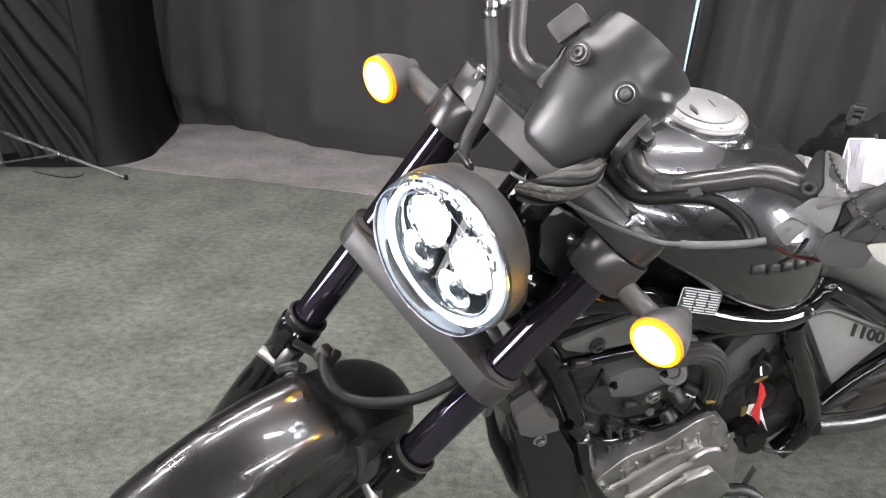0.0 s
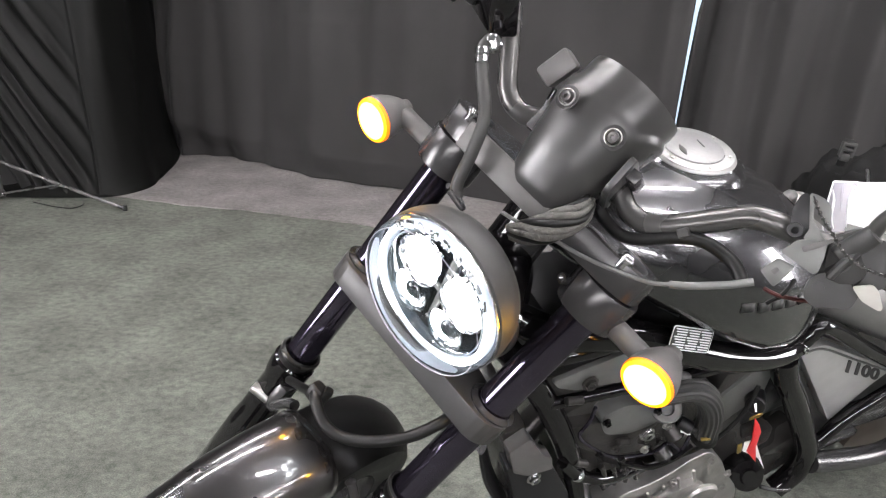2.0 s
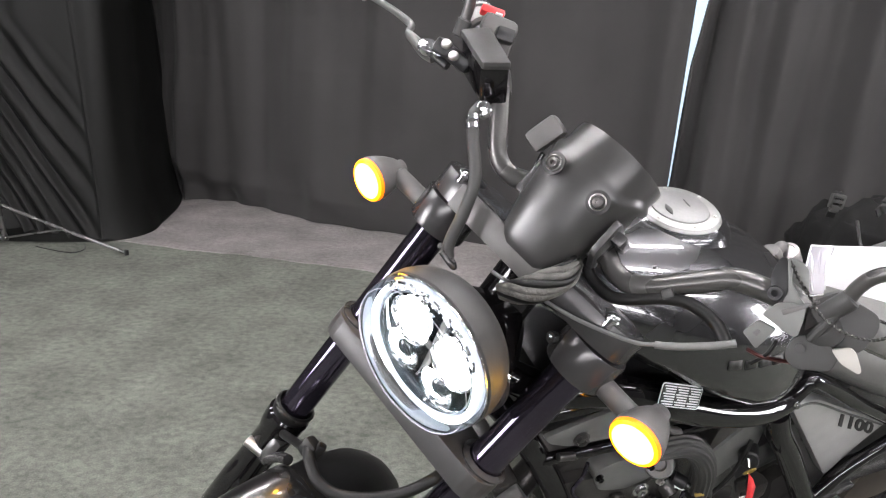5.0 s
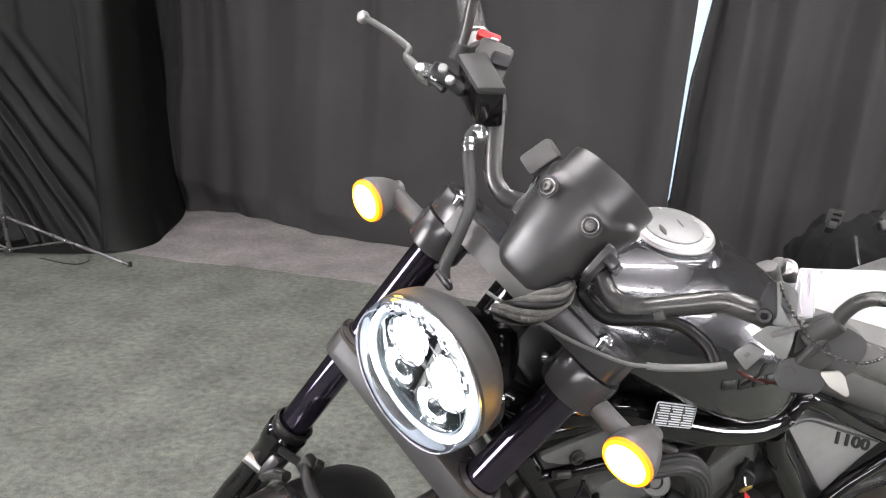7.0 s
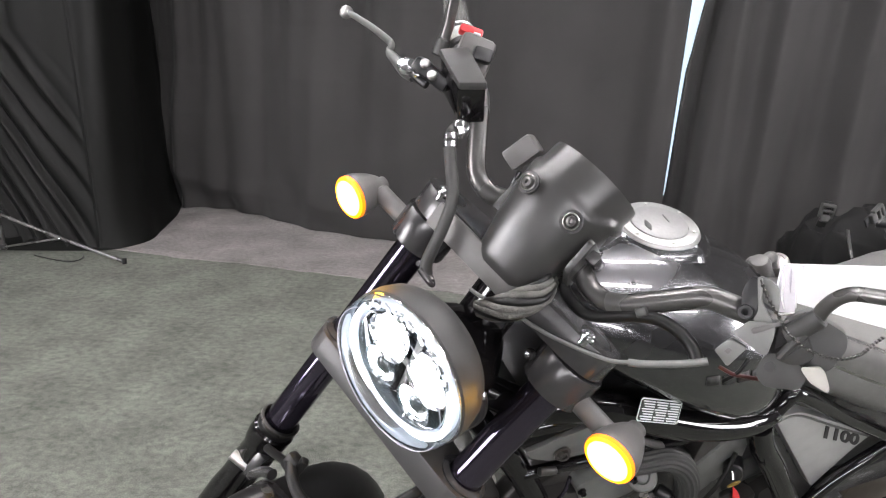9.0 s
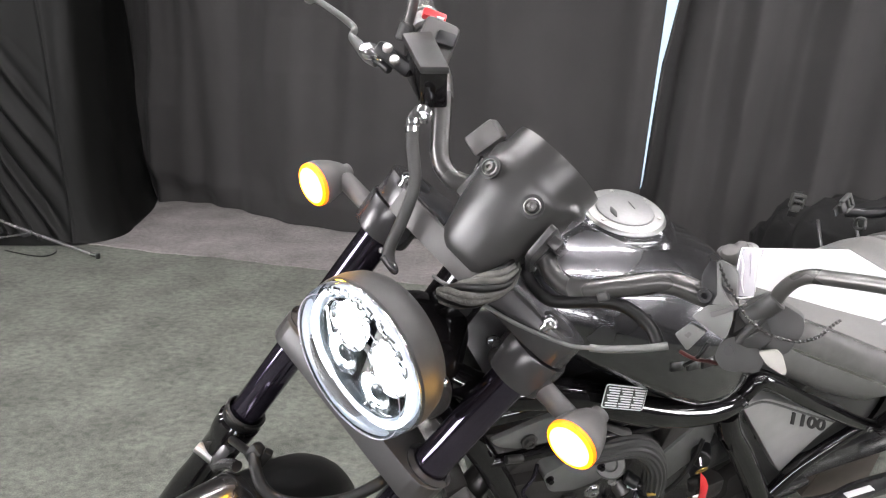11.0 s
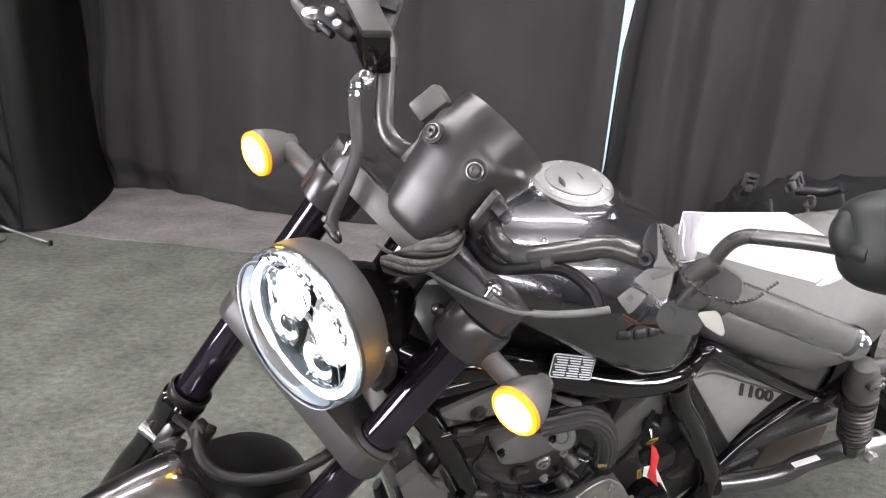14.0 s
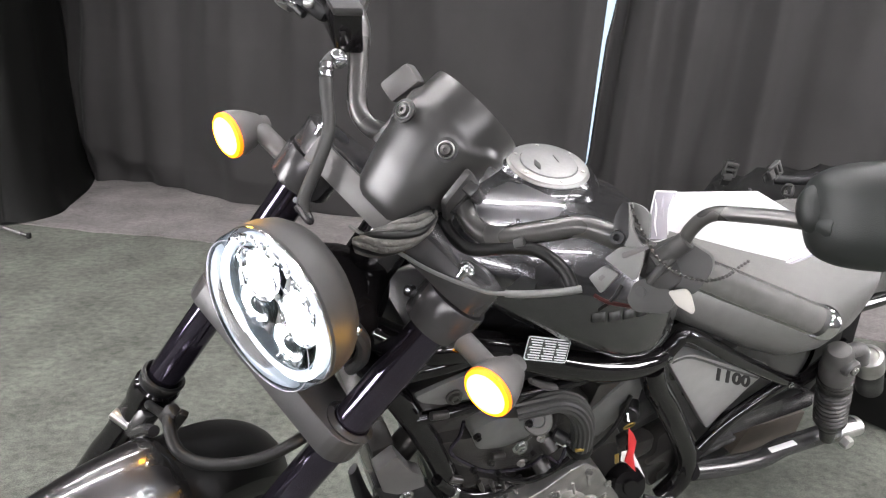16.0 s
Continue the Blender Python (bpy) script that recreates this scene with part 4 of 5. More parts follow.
sp("shield_cap", prism(rounded([(0.197, 0.432), (0.210, 0.436), (0.220, 0.434), (0.236, 0.415), (0.228, 0.416), (0.213, 0.416)], 0.004), 0.016, 0.003, "yz", -0.008), "greypaint", "shield end cap in pale grey standing in for reflected light", shield)
sp("clamp_ear", prism(rounded([(0.193, 0.426), (0.197, 0.431), (0.213, 0.419), (0.227, 0.398), (0.221, 0.393), (0.211, 0.394), (0.197, 0.411)], 0.005), 0.020, 0.004, "yz", -0.004), "dull", "black clamp ear")
sp("ear_eye", moved(lathe([(0.0036, -0.006), (0.0036, 0.003), (0.0068, 0.003), (0.0074, 0.0), (0.0074, -0.006)], 20, False), Matrix.Translation((0.018, 0.213, 0.398)) @ pose(0, 0, 0, 0, 90, 0)), "dull", "black eye bracket")
sp("cable_block", prism(rounded([(0.218, 0.349), (0.221, 0.368), (0.238, 0.372), (0.238, 0.345)], 0.003), 0.014, 0.002, "yz", 0.0), "greypaint", "pale grey cable connector")
sp("block_mark", prism(rounded([(0.225, 0.355), (0.226, 0.361), (0.230, 0.361), (0.230, 0.355)], 0.001), 0.002, 0.0003, "yz", 0.013), "greyplastic", "")
sp("trigger", prism(rounded([(0.282, 0.392), (0.292, 0.405), (0.299, 0.404), (0.312, 0.395), (0.312, 0.391), (0.296, 0.388)], 0.003), 0.008, 0.002, "yz", 0.014), "beige", "pale thumb trigger")
sp("clip_tab", prism(rounded([(0.227, 0.391), (0.237, 0.408), (0.244, 0.420), (0.246, 0.419), (0.239, 0.402), (0.232, 0.388)], 0.002), 0.003, 0.0006, "yz", 0.028), "greyplastic", "grey wire clip")
for q in ((0.0, 0.0), (0.004, -0.004)):
    sp("control_wire", tube([(-0.000, 0.233, 0.337), (-0.000, 0.247, 0.341), (-0.010, 0.259, 0.347), (-0.020, 0.270, 0.353)] if q[0] == 0 else [(-0.010, 0.246, 0.327), (-0.000, 0.249, 0.347), (-0.000, 0.246, 0.363)], 0.0022, 8), "redwire" if q[0] == 0 else "rubber", "thin red wire" if q[0] == 0 else "thin black wire")

# cables and loom
# Pale grey puts the highlight along the dark cable into its colour.
sp("clutch_cable", tube([(0.045, -0.012, 0.214), (0.048, 0.006, 0.219), (0.046, 0.042, 0.231), (0.044, 0.095, 0.245), (0.040, 0.150, 0.268), (0.037, 0.171, 0.284)], 0.0023, 10), "greypaint", "thin dark cable in pale grey standing in for its highlight")
sp("cable_sleeve", tube([(0.037, 0.170, 0.283), (0.035, 0.185, 0.296), (0.028, 0.208, 0.320), (0.024, 0.222, 0.338)], 0.0040, 12), "greypaint", "grey cable sleeve")
sp("bar_cable", tube([(0.006, 0.052, 0.290), (0.010, 0.072, 0.281), (0.014, 0.105, 0.284), (0.012, 0.140, 0.318), (0.010, 0.165, 0.334), (0.012, 0.195, 0.337), (0.016, 0.214, 0.330)], 0.0070, 12), "rubber", "black wiring sleeve below the handlebar")
sp("cable_tie", moved(box(0.010, 0.010, 0.012, 0.002), Matrix.Translation((0.016, 0.142, 0.327)) @ pose(0, 0, 0, -30, 0, 0)), "housing", "dark cable clip")
LOOM = [(0.046, 0.012, 0.205), (0.058, 0.028, 0.222), (0.064, 0.042, 0.240), (0.060, 0.052, 0.260), (0.050, 0.057, 0.278), (0.032, 0.050, 0.290)]
for k in range(9):
    turn0 = 0.7 * k
    offs = [((0.003 + 0.008 * (0.4 + 0.6 * math.sin(0.6 * j))) * math.cos(turn0 + 0.75 * j), (0.003 + 0.0095 * (0.4 + 0.6 * math.sin(0.6 * j))) * math.sin(turn0 + 0.75 * j)) for j in range(6)]
    sp("wiring_loom", tube([(p[0] + o[0], p[1] + 0.9 * o[1], p[2] - 0.45 * o[1]) for p, o in zip(LOOM, offs)], [0.0034, 0.0044, 0.0050, 0.0047, 0.0042, 0.0034][k % 2:] + [0.0034], 12), "loom" if k % 3 else "rubber", "dusty taped wiring loom" if k % 3 else "black wiring strand")

# document sleeve and ball chain
tag = empty("document_sleeve", STEER, "white paper sheet in a clear plastic sleeve", "document sleeve")
part("paper", prism([(0.213, 0.461), (0.275, 0.515), (0.314, 0.520), (0.347, 0.515), (0.340, 0.481), (0.298, 0.459), (0.237, 0.429), (0.227, 0.439)], 0.0012, 0, "yz", -0.0512), M["paper"], tag, "blank white sheet", STEER, True)
part("sleeve_film", prism(rounded([(0.204, 0.453), (0.220, 0.466), (0.227, 0.448), (0.245, 0.424), (0.232, 0.412), (0.213, 0.435)], 0.002), 0.0012, 0, "yz", -0.030), M["film"], tag, "clear plastic film", STEER, True)
part("sleeve_edge", prism(rounded([(0.340, 0.480), (0.344, 0.481), (0.357, 0.514), (0.352, 0.516), (0.341, 0.499)], 0.002), 0.0012, 0, "yz", -0.030), M["film"], tag, "clear plastic film edge", STEER, True)


# White lines put the glints along the clear film's edges into colour.
for name, loop in (("film_edge_glint", [(-0.028, 0.204, 0.453), (-0.028, 0.214, 0.436), (-0.028, 0.232, 0.412), (-0.028, 0.245, 0.424)]), ("film_edge_glint", [(-0.028, 0.204, 0.453), (-0.028, 0.220, 0.466)]), ("film_edge_glint", [(-0.028, 0.340, 0.480), (-0.028, 0.347, 0.496), (-0.028, 0.356, 0.514)])):
    part(name, tube(loop, 0.0008, 8), M["white"], tag, "white line standing in for the glint on a film edge", STEER)


# Pale ridges stand in for reflections on the crinkled film.
for k, crease in enumerate(([(-0.0285, 0.209, 0.447), (-0.0265, 0.217, 0.440), (-0.0285, 0.226, 0.428), (-0.027, 0.236, 0.420)], [(-0.0285, 0.213, 0.455), (-0.027, 0.219, 0.447), (-0.0285, 0.229, 0.436)], [(-0.0285, 0.220, 0.462), (-0.028, 0.228, 0.446), (-0.0285, 0.243, 0.428)], [(-0.0285, 0.346, 0.486), (-0.027, 0.350, 0.498), (-0.0285, 0.355, 0.511)])):
    part("film_crease_glint", tube(crease, [0.0003, 0.0012, 0.0010, 0.0003], 8), M["film" if k % 2 else "white"], tag, "pale ridge standing in for a reflection on a film crease", STEER)


def ball_chain(pts, step=0.0056, r=0.0021):
    path = smooth_path(pts, 12)
    bm = bmesh.new()
    acc, last = 0.0, path[0]
    for q in path[1:]:
        while (q - last).length >= step:
            last = last + (q - last).normalized() * step
            tmp = bmesh.new()
            bmesh.ops.create_icosphere(tmp, subdivisions=1, radius=r)
            tmp.transform(Matrix.Translation(last))
            me = bpy.data.meshes.new("tmp")
            tmp.to_mesh(me)
            tmp.free()
            bm.from_mesh(me)
            bpy.data.meshes.remove(me)
    core = tube(pts, r * 0.4, 6)
    return join(bm, core)


chain = mesh_object("ball_chain", ball_chain([(0.026, 0.202, 0.431), (0.028, 0.217, 0.423), (0.034, 0.238, 0.416), (0.034, 0.252, 0.411), (0.030, 0.269, 0.410), (0.024, 0.285, 0.414), (0.012, 0.300, 0.422), (-0.010, 0.310, 0.435), (-0.030, 0.313, 0.448), (-0.045, 0.316, 0.459)]), M["darkalloy"], STEER)
tagged(chain, "dark metal ball chain looped round the handlebar controls", "chain")

# fuel tank
def tank_ring(x, top, bottom, half, seg=56):
    out = []
    cz = bottom + (top - bottom) * 0.36
    for k in range(seg):
        q = 2 * math.pi * k / seg
        cy, sz = math.cos(q), math.sin(q)
        p = 2.15 if sz > 0 else 2.6
        y = half * math.copysign(abs(cy) ** (2 / p), cy)
        z = cz + (top - cz if sz > 0 else cz - bottom) * math.copysign(abs(sz) ** (2 / p), sz)
        out.append(Vector((x, y, z)))
    return out


TANK = [(-0.118, 0.915, 0.872, 0.040), (-0.124, 0.935, 0.862, 0.070), (-0.145, 0.940, 0.850, 0.098), (-0.18, 0.955, 0.836, 0.124), (-0.23, 0.957, 0.808, 0.148), (-0.29, 0.957, 0.774, 0.165), (-0.35, 0.953, 0.739, 0.172), (-0.41, 0.938, 0.708, 0.170), (-0.46, 0.922, 0.692, 0.161), (-0.50, 0.898, 0.690, 0.146), (-0.53, 0.872, 0.703, 0.122), (-0.548, 0.850, 0.730, 0.088), (-0.556, 0.835, 0.755, 0.05)]
tank = bp("fuel_tank", loft([tank_ring(*q) for q in TANK]), "tank", "glossy graphite teardrop fuel tank")
CAP = BODY @ Matrix.Translation((-0.330, -0.006, 0.9635)) @ pose(0, 0, 0, -5, 3, 0) @ Matrix.Scale(0.90, 4)
cap = part("fuel_cap", lathe([(0.0625, -0.012), (0.0640, -0.002), (0.0620, 0.002), (0.0600, 0.003), (0.0585, 0.005), (0.0440, 0.006)], 64, False), M["capmetal"], tank, "brushed metal fuel cap", CAP)
part("cap_seat", lathe([(0.0630, 0.0005), (0.069, -0.003), (0.078, -0.010), (0.084, -0.020)], 64, False), M["tank"], tank, "", CAP)
part("cap_lid", lathe([(0.0440, 0.004), (0.0430, 0.0075), (0.041, 0.0085), (0.002, 0.0088)], 64), M["silver"], tank, "grey fuel cap lid", CAP)
# Slot is not cut; its shade is a black shape on the lid.
part("key_slot_shade", prism(rounded([(-0.016, 0.0), (0.0, 0.0055), (0.016, 0.0), (0.0, -0.0055)], 0.005), 0.0012, 0.0004, "xy", 0.0086), M["ink"], tank, "black raised shape standing in for the shaded key slot", CAP @ pose(0.024, 0.006, 0, 0, 0, 78))
part("cap_hinge", box(0.020, 0.0016, 0.0008, 0.0003, (-0.014, -0.004, 0.0092), (0, 0, 85)), M["ink"], tank, "", CAP)
for k in range(6):
    a = math.radians(20 + 60 * k)
    part("cap_screw", lathe([(0.0010, 0.001), (0.0026, 0.0012), (0.0030, 0.0)], 14), M["alloy"], tank, "", CAP @ pose(0.0515 * math.cos(a), 0.0515 * math.sin(a), 0.0062))

# rider and pillion seats
def seat_ring(x, top, bottom, half, seg=48, p=2.6):
    out = []
    cz = bottom + (top - bottom) * 0.5
    for k in range(seg):
        q = 2 * math.pi * k / seg
        cy, sz = math.cos(q), math.sin(q)
        out.append(Vector((x, half * math.copysign(abs(cy) ** (2 / p), cy), cz + (top - bottom) / 2 * math.copysign(abs(sz) ** (2 / p), sz))))
    return out


seat = bp("rider_seat", loft([seat_ring(-0.540, 0.805, 0.765, 0.06), seat_ring(-0.552, 0.820, 0.740, 0.092), seat_ring(-0.60, 0.812, 0.705, 0.115), seat_ring(-0.68, 0.792, 0.670, 0.130), seat_ring(-0.76, 0.782, 0.630, 0.142),
                               seat_ring(-0.84, 0.788, 0.598, 0.150), seat_ring(-0.91, 0.806, 0.590, 0.150), seat_ring(-0.97, 0.828, 0.612, 0.142), seat_ring(-1.00, 0.832, 0.650, 0.132), seat_ring(-1.008, 0.825, 0.68, 0.115)]), "seat", "black vinyl rider seat")
bp("pillion_seat", loft([seat_ring(-1.006, 0.815, 0.70, 0.105), seat_ring(-1.02, 0.832, 0.690, 0.120), seat_ring(-1.10, 0.832, 0.688, 0.118), seat_ring(-1.22, 0.815, 0.690, 0.105), seat_ring(-1.30, 0.795, 0.70, 0.085), seat_ring(-1.32, 0.78, 0.72, 0.06)]), "seat", "black vinyl pillion seat")
bp("rear_fender", loft([seat_ring(-1.0, 0.69, 0.64, 0.10), seat_ring(-1.2, 0.70, 0.65, 0.095), seat_ring(-1.4, 0.66, 0.60, 0.09), seat_ring(-1.55, 0.56, 0.48, 0.08)]), "gloss", "glossy black rear fender")

# frame tubes
FR = 0.0145
def frame_tube(pts, r=FR, label="", mat="gloss"):
    return bp("frame_tube", tube(pts, r, 16), mat, label or "glossy black frame tube")


def flip(pts, s):
    return [(x, s * y, z) for x, y, z in pts]


for s in (1, -1):
    frame_tube([(-0.045, s * 0.05, 0.80), (-0.12, s * 0.095, 0.775), (-0.21, s * 0.125, 0.782), (-0.34, s * 0.132, 0.728), *flip([(-0.440, 0.128, 0.695), (-0.507, 0.122, 0.683), (-0.550, 0.117, 0.687)], s)], [0.022, 0.022, 0.022, 0.022, 0.021, 0.019, 0.014])
    frame_tube(flip([(-0.544, 0.117, 0.674), (-0.561, 0.117, 0.710), (-0.588, 0.117, 0.718), (-0.725, 0.117, 0.640), (-0.916, 0.117, 0.541), (-0.973, 0.117, 0.535), (-1.047, 0.117, 0.609)], s), 0.0125)
    frame_tube(flip([(-0.528, 0.118, 0.667), (-0.555, 0.120, 0.619), (-0.607, 0.120, 0.557), (-0.675, 0.120, 0.467), (-0.724, 0.120, 0.394), (-0.738, 0.120, 0.328), (-0.707, 0.120, 0.280)], s), 0.0205)
    frame_tube(flip([(-0.915, 0.118, 0.541), (-0.865, 0.118, 0.516), (-0.802, 0.118, 0.472), (-0.752, 0.118, 0.406)], s), 0.0115)
    frame_tube([(-0.05, s * 0.045, 0.755), (-0.10, s * 0.085, 0.70), (-0.165, s * 0.10, 0.595), (-0.215, s * 0.10, 0.49), (-0.27, s * 0.10, 0.36), (-0.34, s * 0.10, 0.22)], 0.0185)
    frame_tube([(-0.135, s * 0.105, 0.652), (-0.25, s * 0.112, 0.662), (-0.36, s * 0.118, 0.672), (-0.50, s * 0.12, 0.69)], 0.009)
    frame_tube([(-0.088, s * 0.095, 0.728), (-0.16, s * 0.112, 0.752), (-0.22, s * 0.118, 0.765), (-0.30, s * 0.125, 0.755)], 0.012)
bp("headstock", rod((-0.005, 0, 0.70), (-0.13, 0, 0.92), 0.036, 24), "gloss", "glossy black steering head")

# side cover with its number
cover_poly = [(-0.578, 0.656), (-0.631, 0.660), (-0.855, 0.557), (-0.825, 0.525), (-0.791, 0.475), (-0.769, 0.439)]
cover = bp("side_cover", prism(rounded(cover_poly, 0.012), 0.030, 0.006, "xz", 0.075), "panel", "satin silver side cover")
bp("cover_back", prism(rounded([(-0.583, 0.637), (-0.617, 0.673), (-0.976, 0.498), (-0.859, 0.419), (-0.812, 0.351)], 0.012), 0.05, 0.004, "xz", 0.035), "plastic", "black frame of the side cover")


bp("cover_edge", tube([(-0.590, 0.1055, 0.650), (-0.631, 0.1055, 0.652), (-0.735, 0.1055, 0.604), (-0.840, 0.1055, 0.556)], 0.0022, 8), "greypaint", "pale upper edge of the side cover", cover)
for q in ((-0.545, 0.130, 0.690), (-0.915, 0.128, 0.541)):
    bp("frame_bolt", moved(join(lathe([(0.0065, 0), (0.0065, 0.002), (0.0050, 0.003)], 20), lathe([(0.0046, 0.002), (0.0046, 0.005), (0.003, 0.006)], 6)), aim(q, (q[0], q[1] + 1, q[2]))), "chrome", "steel frame bolt")


def lettering(text, size, extrude=0.0006, shear=0.0, swell=0.0):
    c = bpy.data.curves.new("lettering", "FONT")
    c.body, c.size, c.extrude, c.shear, c.offset = text, size, extrude, shear, swell
    c.align_x, c.align_y = "CENTER", "CENTER"
    ob = bpy.data.objects.new("lettering", c)
    scene.collection.objects.link(ob)
    me = bpy.data.meshes.new_from_object(ob.evaluated_get(bpy.context.evaluated_depsgraph_get()))
    bpy.data.objects.remove(ob)
    bm = bmesh.new()
    bm.from_mesh(me)
    bpy.data.meshes.remove(me)
    return bm


num = lettering("1100", 0.052, 0.0006, 0.0, 0.0020)
num.transform(Matrix(((1.22, -0.58, 0, 0), (0, 0.62, 0, 0), (0, 0, 1, 0), (0, 0, 0, 1))))
part("number", num, M["ink"], cover, "dark number 1100", BODY @ Matrix(((-0.92, -0.39, 0, -0.767), (0, 0, 1, 0.1056), (-0.39, 0.92, 0, 0.572), (0, 0, 0, 1))), True)


# ---------- engine side ----------
def bolt(at, towards, r=0.007, h=0.006, mat="alloy", parent=None, label="steel bolt"):
    return bp("bolt", moved(join(lathe([(r * 1.35, 0), (r * 1.35, h * 0.25), (r, h * 0.3)], 18), lathe([(r, h * 0.3), (r, h), (r * 0.55, h * 1.02), (r * 0.5, h * 0.6)], 6)), aim(at, towards)), mat, label, parent)


def side_bolt(p, r=0.007, mat="alloy", parent=None, h=0.006):
    return bolt(p, (p[0], p[1] + 1, p[2]), r, h, mat, parent)


# Black blocks added to fill see-through gaps that should stay dark.
bp("tank_gap_filler", join(box(0.30, 0.19, 0.13, 0.02, (-0.36, 0, 0.735), (0, 12, 0)), box(0.16, 0.15, 0.12, 0.02, (-0.20, 0, 0.72))), "dull", "black filler block added below the tank to darken a gap")
bp("frame_gap_filler", join(box(0.26, 0.13, 0.26, 0.02, (-0.63, 0, 0.56), (0, 20, 0)), box(0.20, 0.12, 0.14, 0.02, (-0.52, 0, 0.68))), "dull", "black filler block added inside the frame to darken a gap")
bp("exhaust_header", tube([(-0.20, 0.03, 0.56), (-0.14, 0.05, 0.50), (-0.15, 0.06, 0.36), (-0.24, 0.05, 0.22), (-0.45, 0.0, 0.16), (-0.75, -0.12, 0.20)], 0.022, 16), "darkalloy", "dark exhaust header pipe")
engine = bp("engine", join(
    prism(rounded([(-0.17, 0.60), (-0.34, 0.66), (-0.50, 0.56), (-0.60, 0.42), (-0.62, 0.22), (-0.40, 0.19), (-0.27, 0.24), (-0.20, 0.45)], 0.03), 0.18, 0.012, "xz", -0.09),
    box(0.24, 0.20, 0.16, 0.012, (-0.40, 0, 0.34), (0, 30, 0))), "darkalloy", "dark cast engine block")
head = bp("cylinder_head", prism(rounded([(-0.222, 0.612), (-0.262, 0.628), (-0.318, 0.612), (-0.345, 0.590), (-0.330, 0.568), (-0.286, 0.558), (-0.242, 0.568)], 0.012), 0.035, 0.006, "xz", 0.080), "greypaint", "grey cam cover with rounded corners", engine)
bp("head_flange", prism(rounded([(-0.178, 0.596), (-0.224, 0.593), (-0.362, 0.568), (-0.402, 0.522), (-0.355, 0.498), (-0.272, 0.501), (-0.210, 0.542)], 0.012), 0.05, 0.005, "xz", 0.06), "darkalloy", "dark flange of the cylinder head", engine)
side_bolt((-0.309, 0.125, 0.565), 0.0095, "chrome", engine, 0.008)
side_bolt((-0.354, 0.115, 0.559), 0.0055, "alloy", engine)
side_bolt((-0.330, 0.115, 0.510), 0.0055, "alloy", engine)
side_bolt((-0.275, 0.112, 0.526), 0.0055, "darkalloy", engine)
bp("gasket_edge", tube([(-0.206, 0.115, 0.638), (-0.205, 0.115, 0.609), (-0.195, 0.116, 0.581), (-0.228, 0.118, 0.546), (-0.267, 0.118, 0.516), (-0.313, 0.118, 0.502), (-0.350, 0.118, 0.501), (-0.372, 0.118, 0.515), (-0.402, 0.122, 0.493), (-0.406, 0.122, 0.527)], 0.0028, 8), "tube", "dark gasket edge", engine)
for q in ((-0.298, 0.110, 0.462), (-0.362, 0.118, 0.494), (-0.365, 0.118, 0.541)):
    bp("boss", rod((q[0], q[1] - 0.04, q[2] + 0.012), (q[0] - 0.02, q[1], q[2] - 0.02), 0.016), "darkalloy", "", engine)
bp("cylinder_fin", prism(rounded([(-0.261, 0.495), (-0.334, 0.449), (-0.385, 0.462), (-0.463, 0.398), (-0.429, 0.378), (-0.338, 0.338), (-0.292, 0.396)], 0.008), 0.04, 0.005, "xz", 0.07), "darkalloy", "dark ribbed cylinder barrel", engine)
bp("pipe_flange", moved(lathe([(0.010, 0.002), (0.012, 0.008), (0.021, 0.008), (0.023, 0.004), (0.023, -0.01)], 28), aim((-0.337, 0.115, 0.602), (-0.145, 0.300, 0.865))), "greypaint", "pale pipe flange", engine)
# generator cover
cover_out = [(-0.258, 0.376), (-0.282, 0.403), (-0.305, 0.428), (-0.342, 0.434), (-0.384, 0.451), (-0.418, 0.479), (-0.451, 0.489), (-0.490, 0.456), (-0.520, 0.411), (-0.569, 0.352), (-0.603, 0.250), (-0.613, 0.184), (-0.54, 0.18), (-0.38, 0.20)]
gen = bp("generator_cover", prism(rounded(cover_out, 0.012), 0.05, 0.007, "xz", 0.085, 3), "alloy", "cast alloy generator cover")
bp("cover_step", prism(rounded([(-0.309, 0.383), (-0.387, 0.413), (-0.438, 0.429), (-0.477, 0.399), (-0.496, 0.346), (-0.447, 0.293), (-0.44, 0.24), (-0.36, 0.27)], 0.014), 0.020, 0.006, "xz", 0.128), "alloy", "", gen)
bp("cover_oval", moved(lathe([(0.030, 0), (0.030, 0.005), (0.026, 0.009), (0.004, 0.010)], 32), Matrix.Translation((-0.458, 0.148, 0.394)) @ pose(0, 0, 0, -90, 0, 0) @ Matrix.Diagonal((1.15, 0.85, 1, 1))), "alloy", "smooth oval boss", gen)
bp("cover_plate", prism(rounded([(-0.429, 0.321), (-0.502, 0.340), (-0.587, 0.245), (-0.508, 0.233)], 0.005), 0.012, 0.003, "xz", 0.142), "alloy", "ribbed alloy plate", gen)
for q in ((-0.271, 0.136, 0.368), (-0.304, 0.136, 0.409), (-0.397, 0.136, 0.431), (-0.461, 0.136, 0.466), (-0.523, 0.136, 0.377), (-0.518, 0.136, 0.414)):
    side_bolt(q, 0.0058, "alloy", gen)
for a, b, r in (((-0.276, 0.146, 0.355), (-0.386, 0.150, 0.428), 0.0055), ((-0.329, 0.150, 0.319), (-0.432, 0.154, 0.393), 0.006), ((-0.383, 0.152, 0.298), (-0.438, 0.154, 0.345), 0.005)):
    bp("rib", tube([a, Vector(a).lerp(Vector(b), 0.5), b], r, 10), "alloy", "", gen)
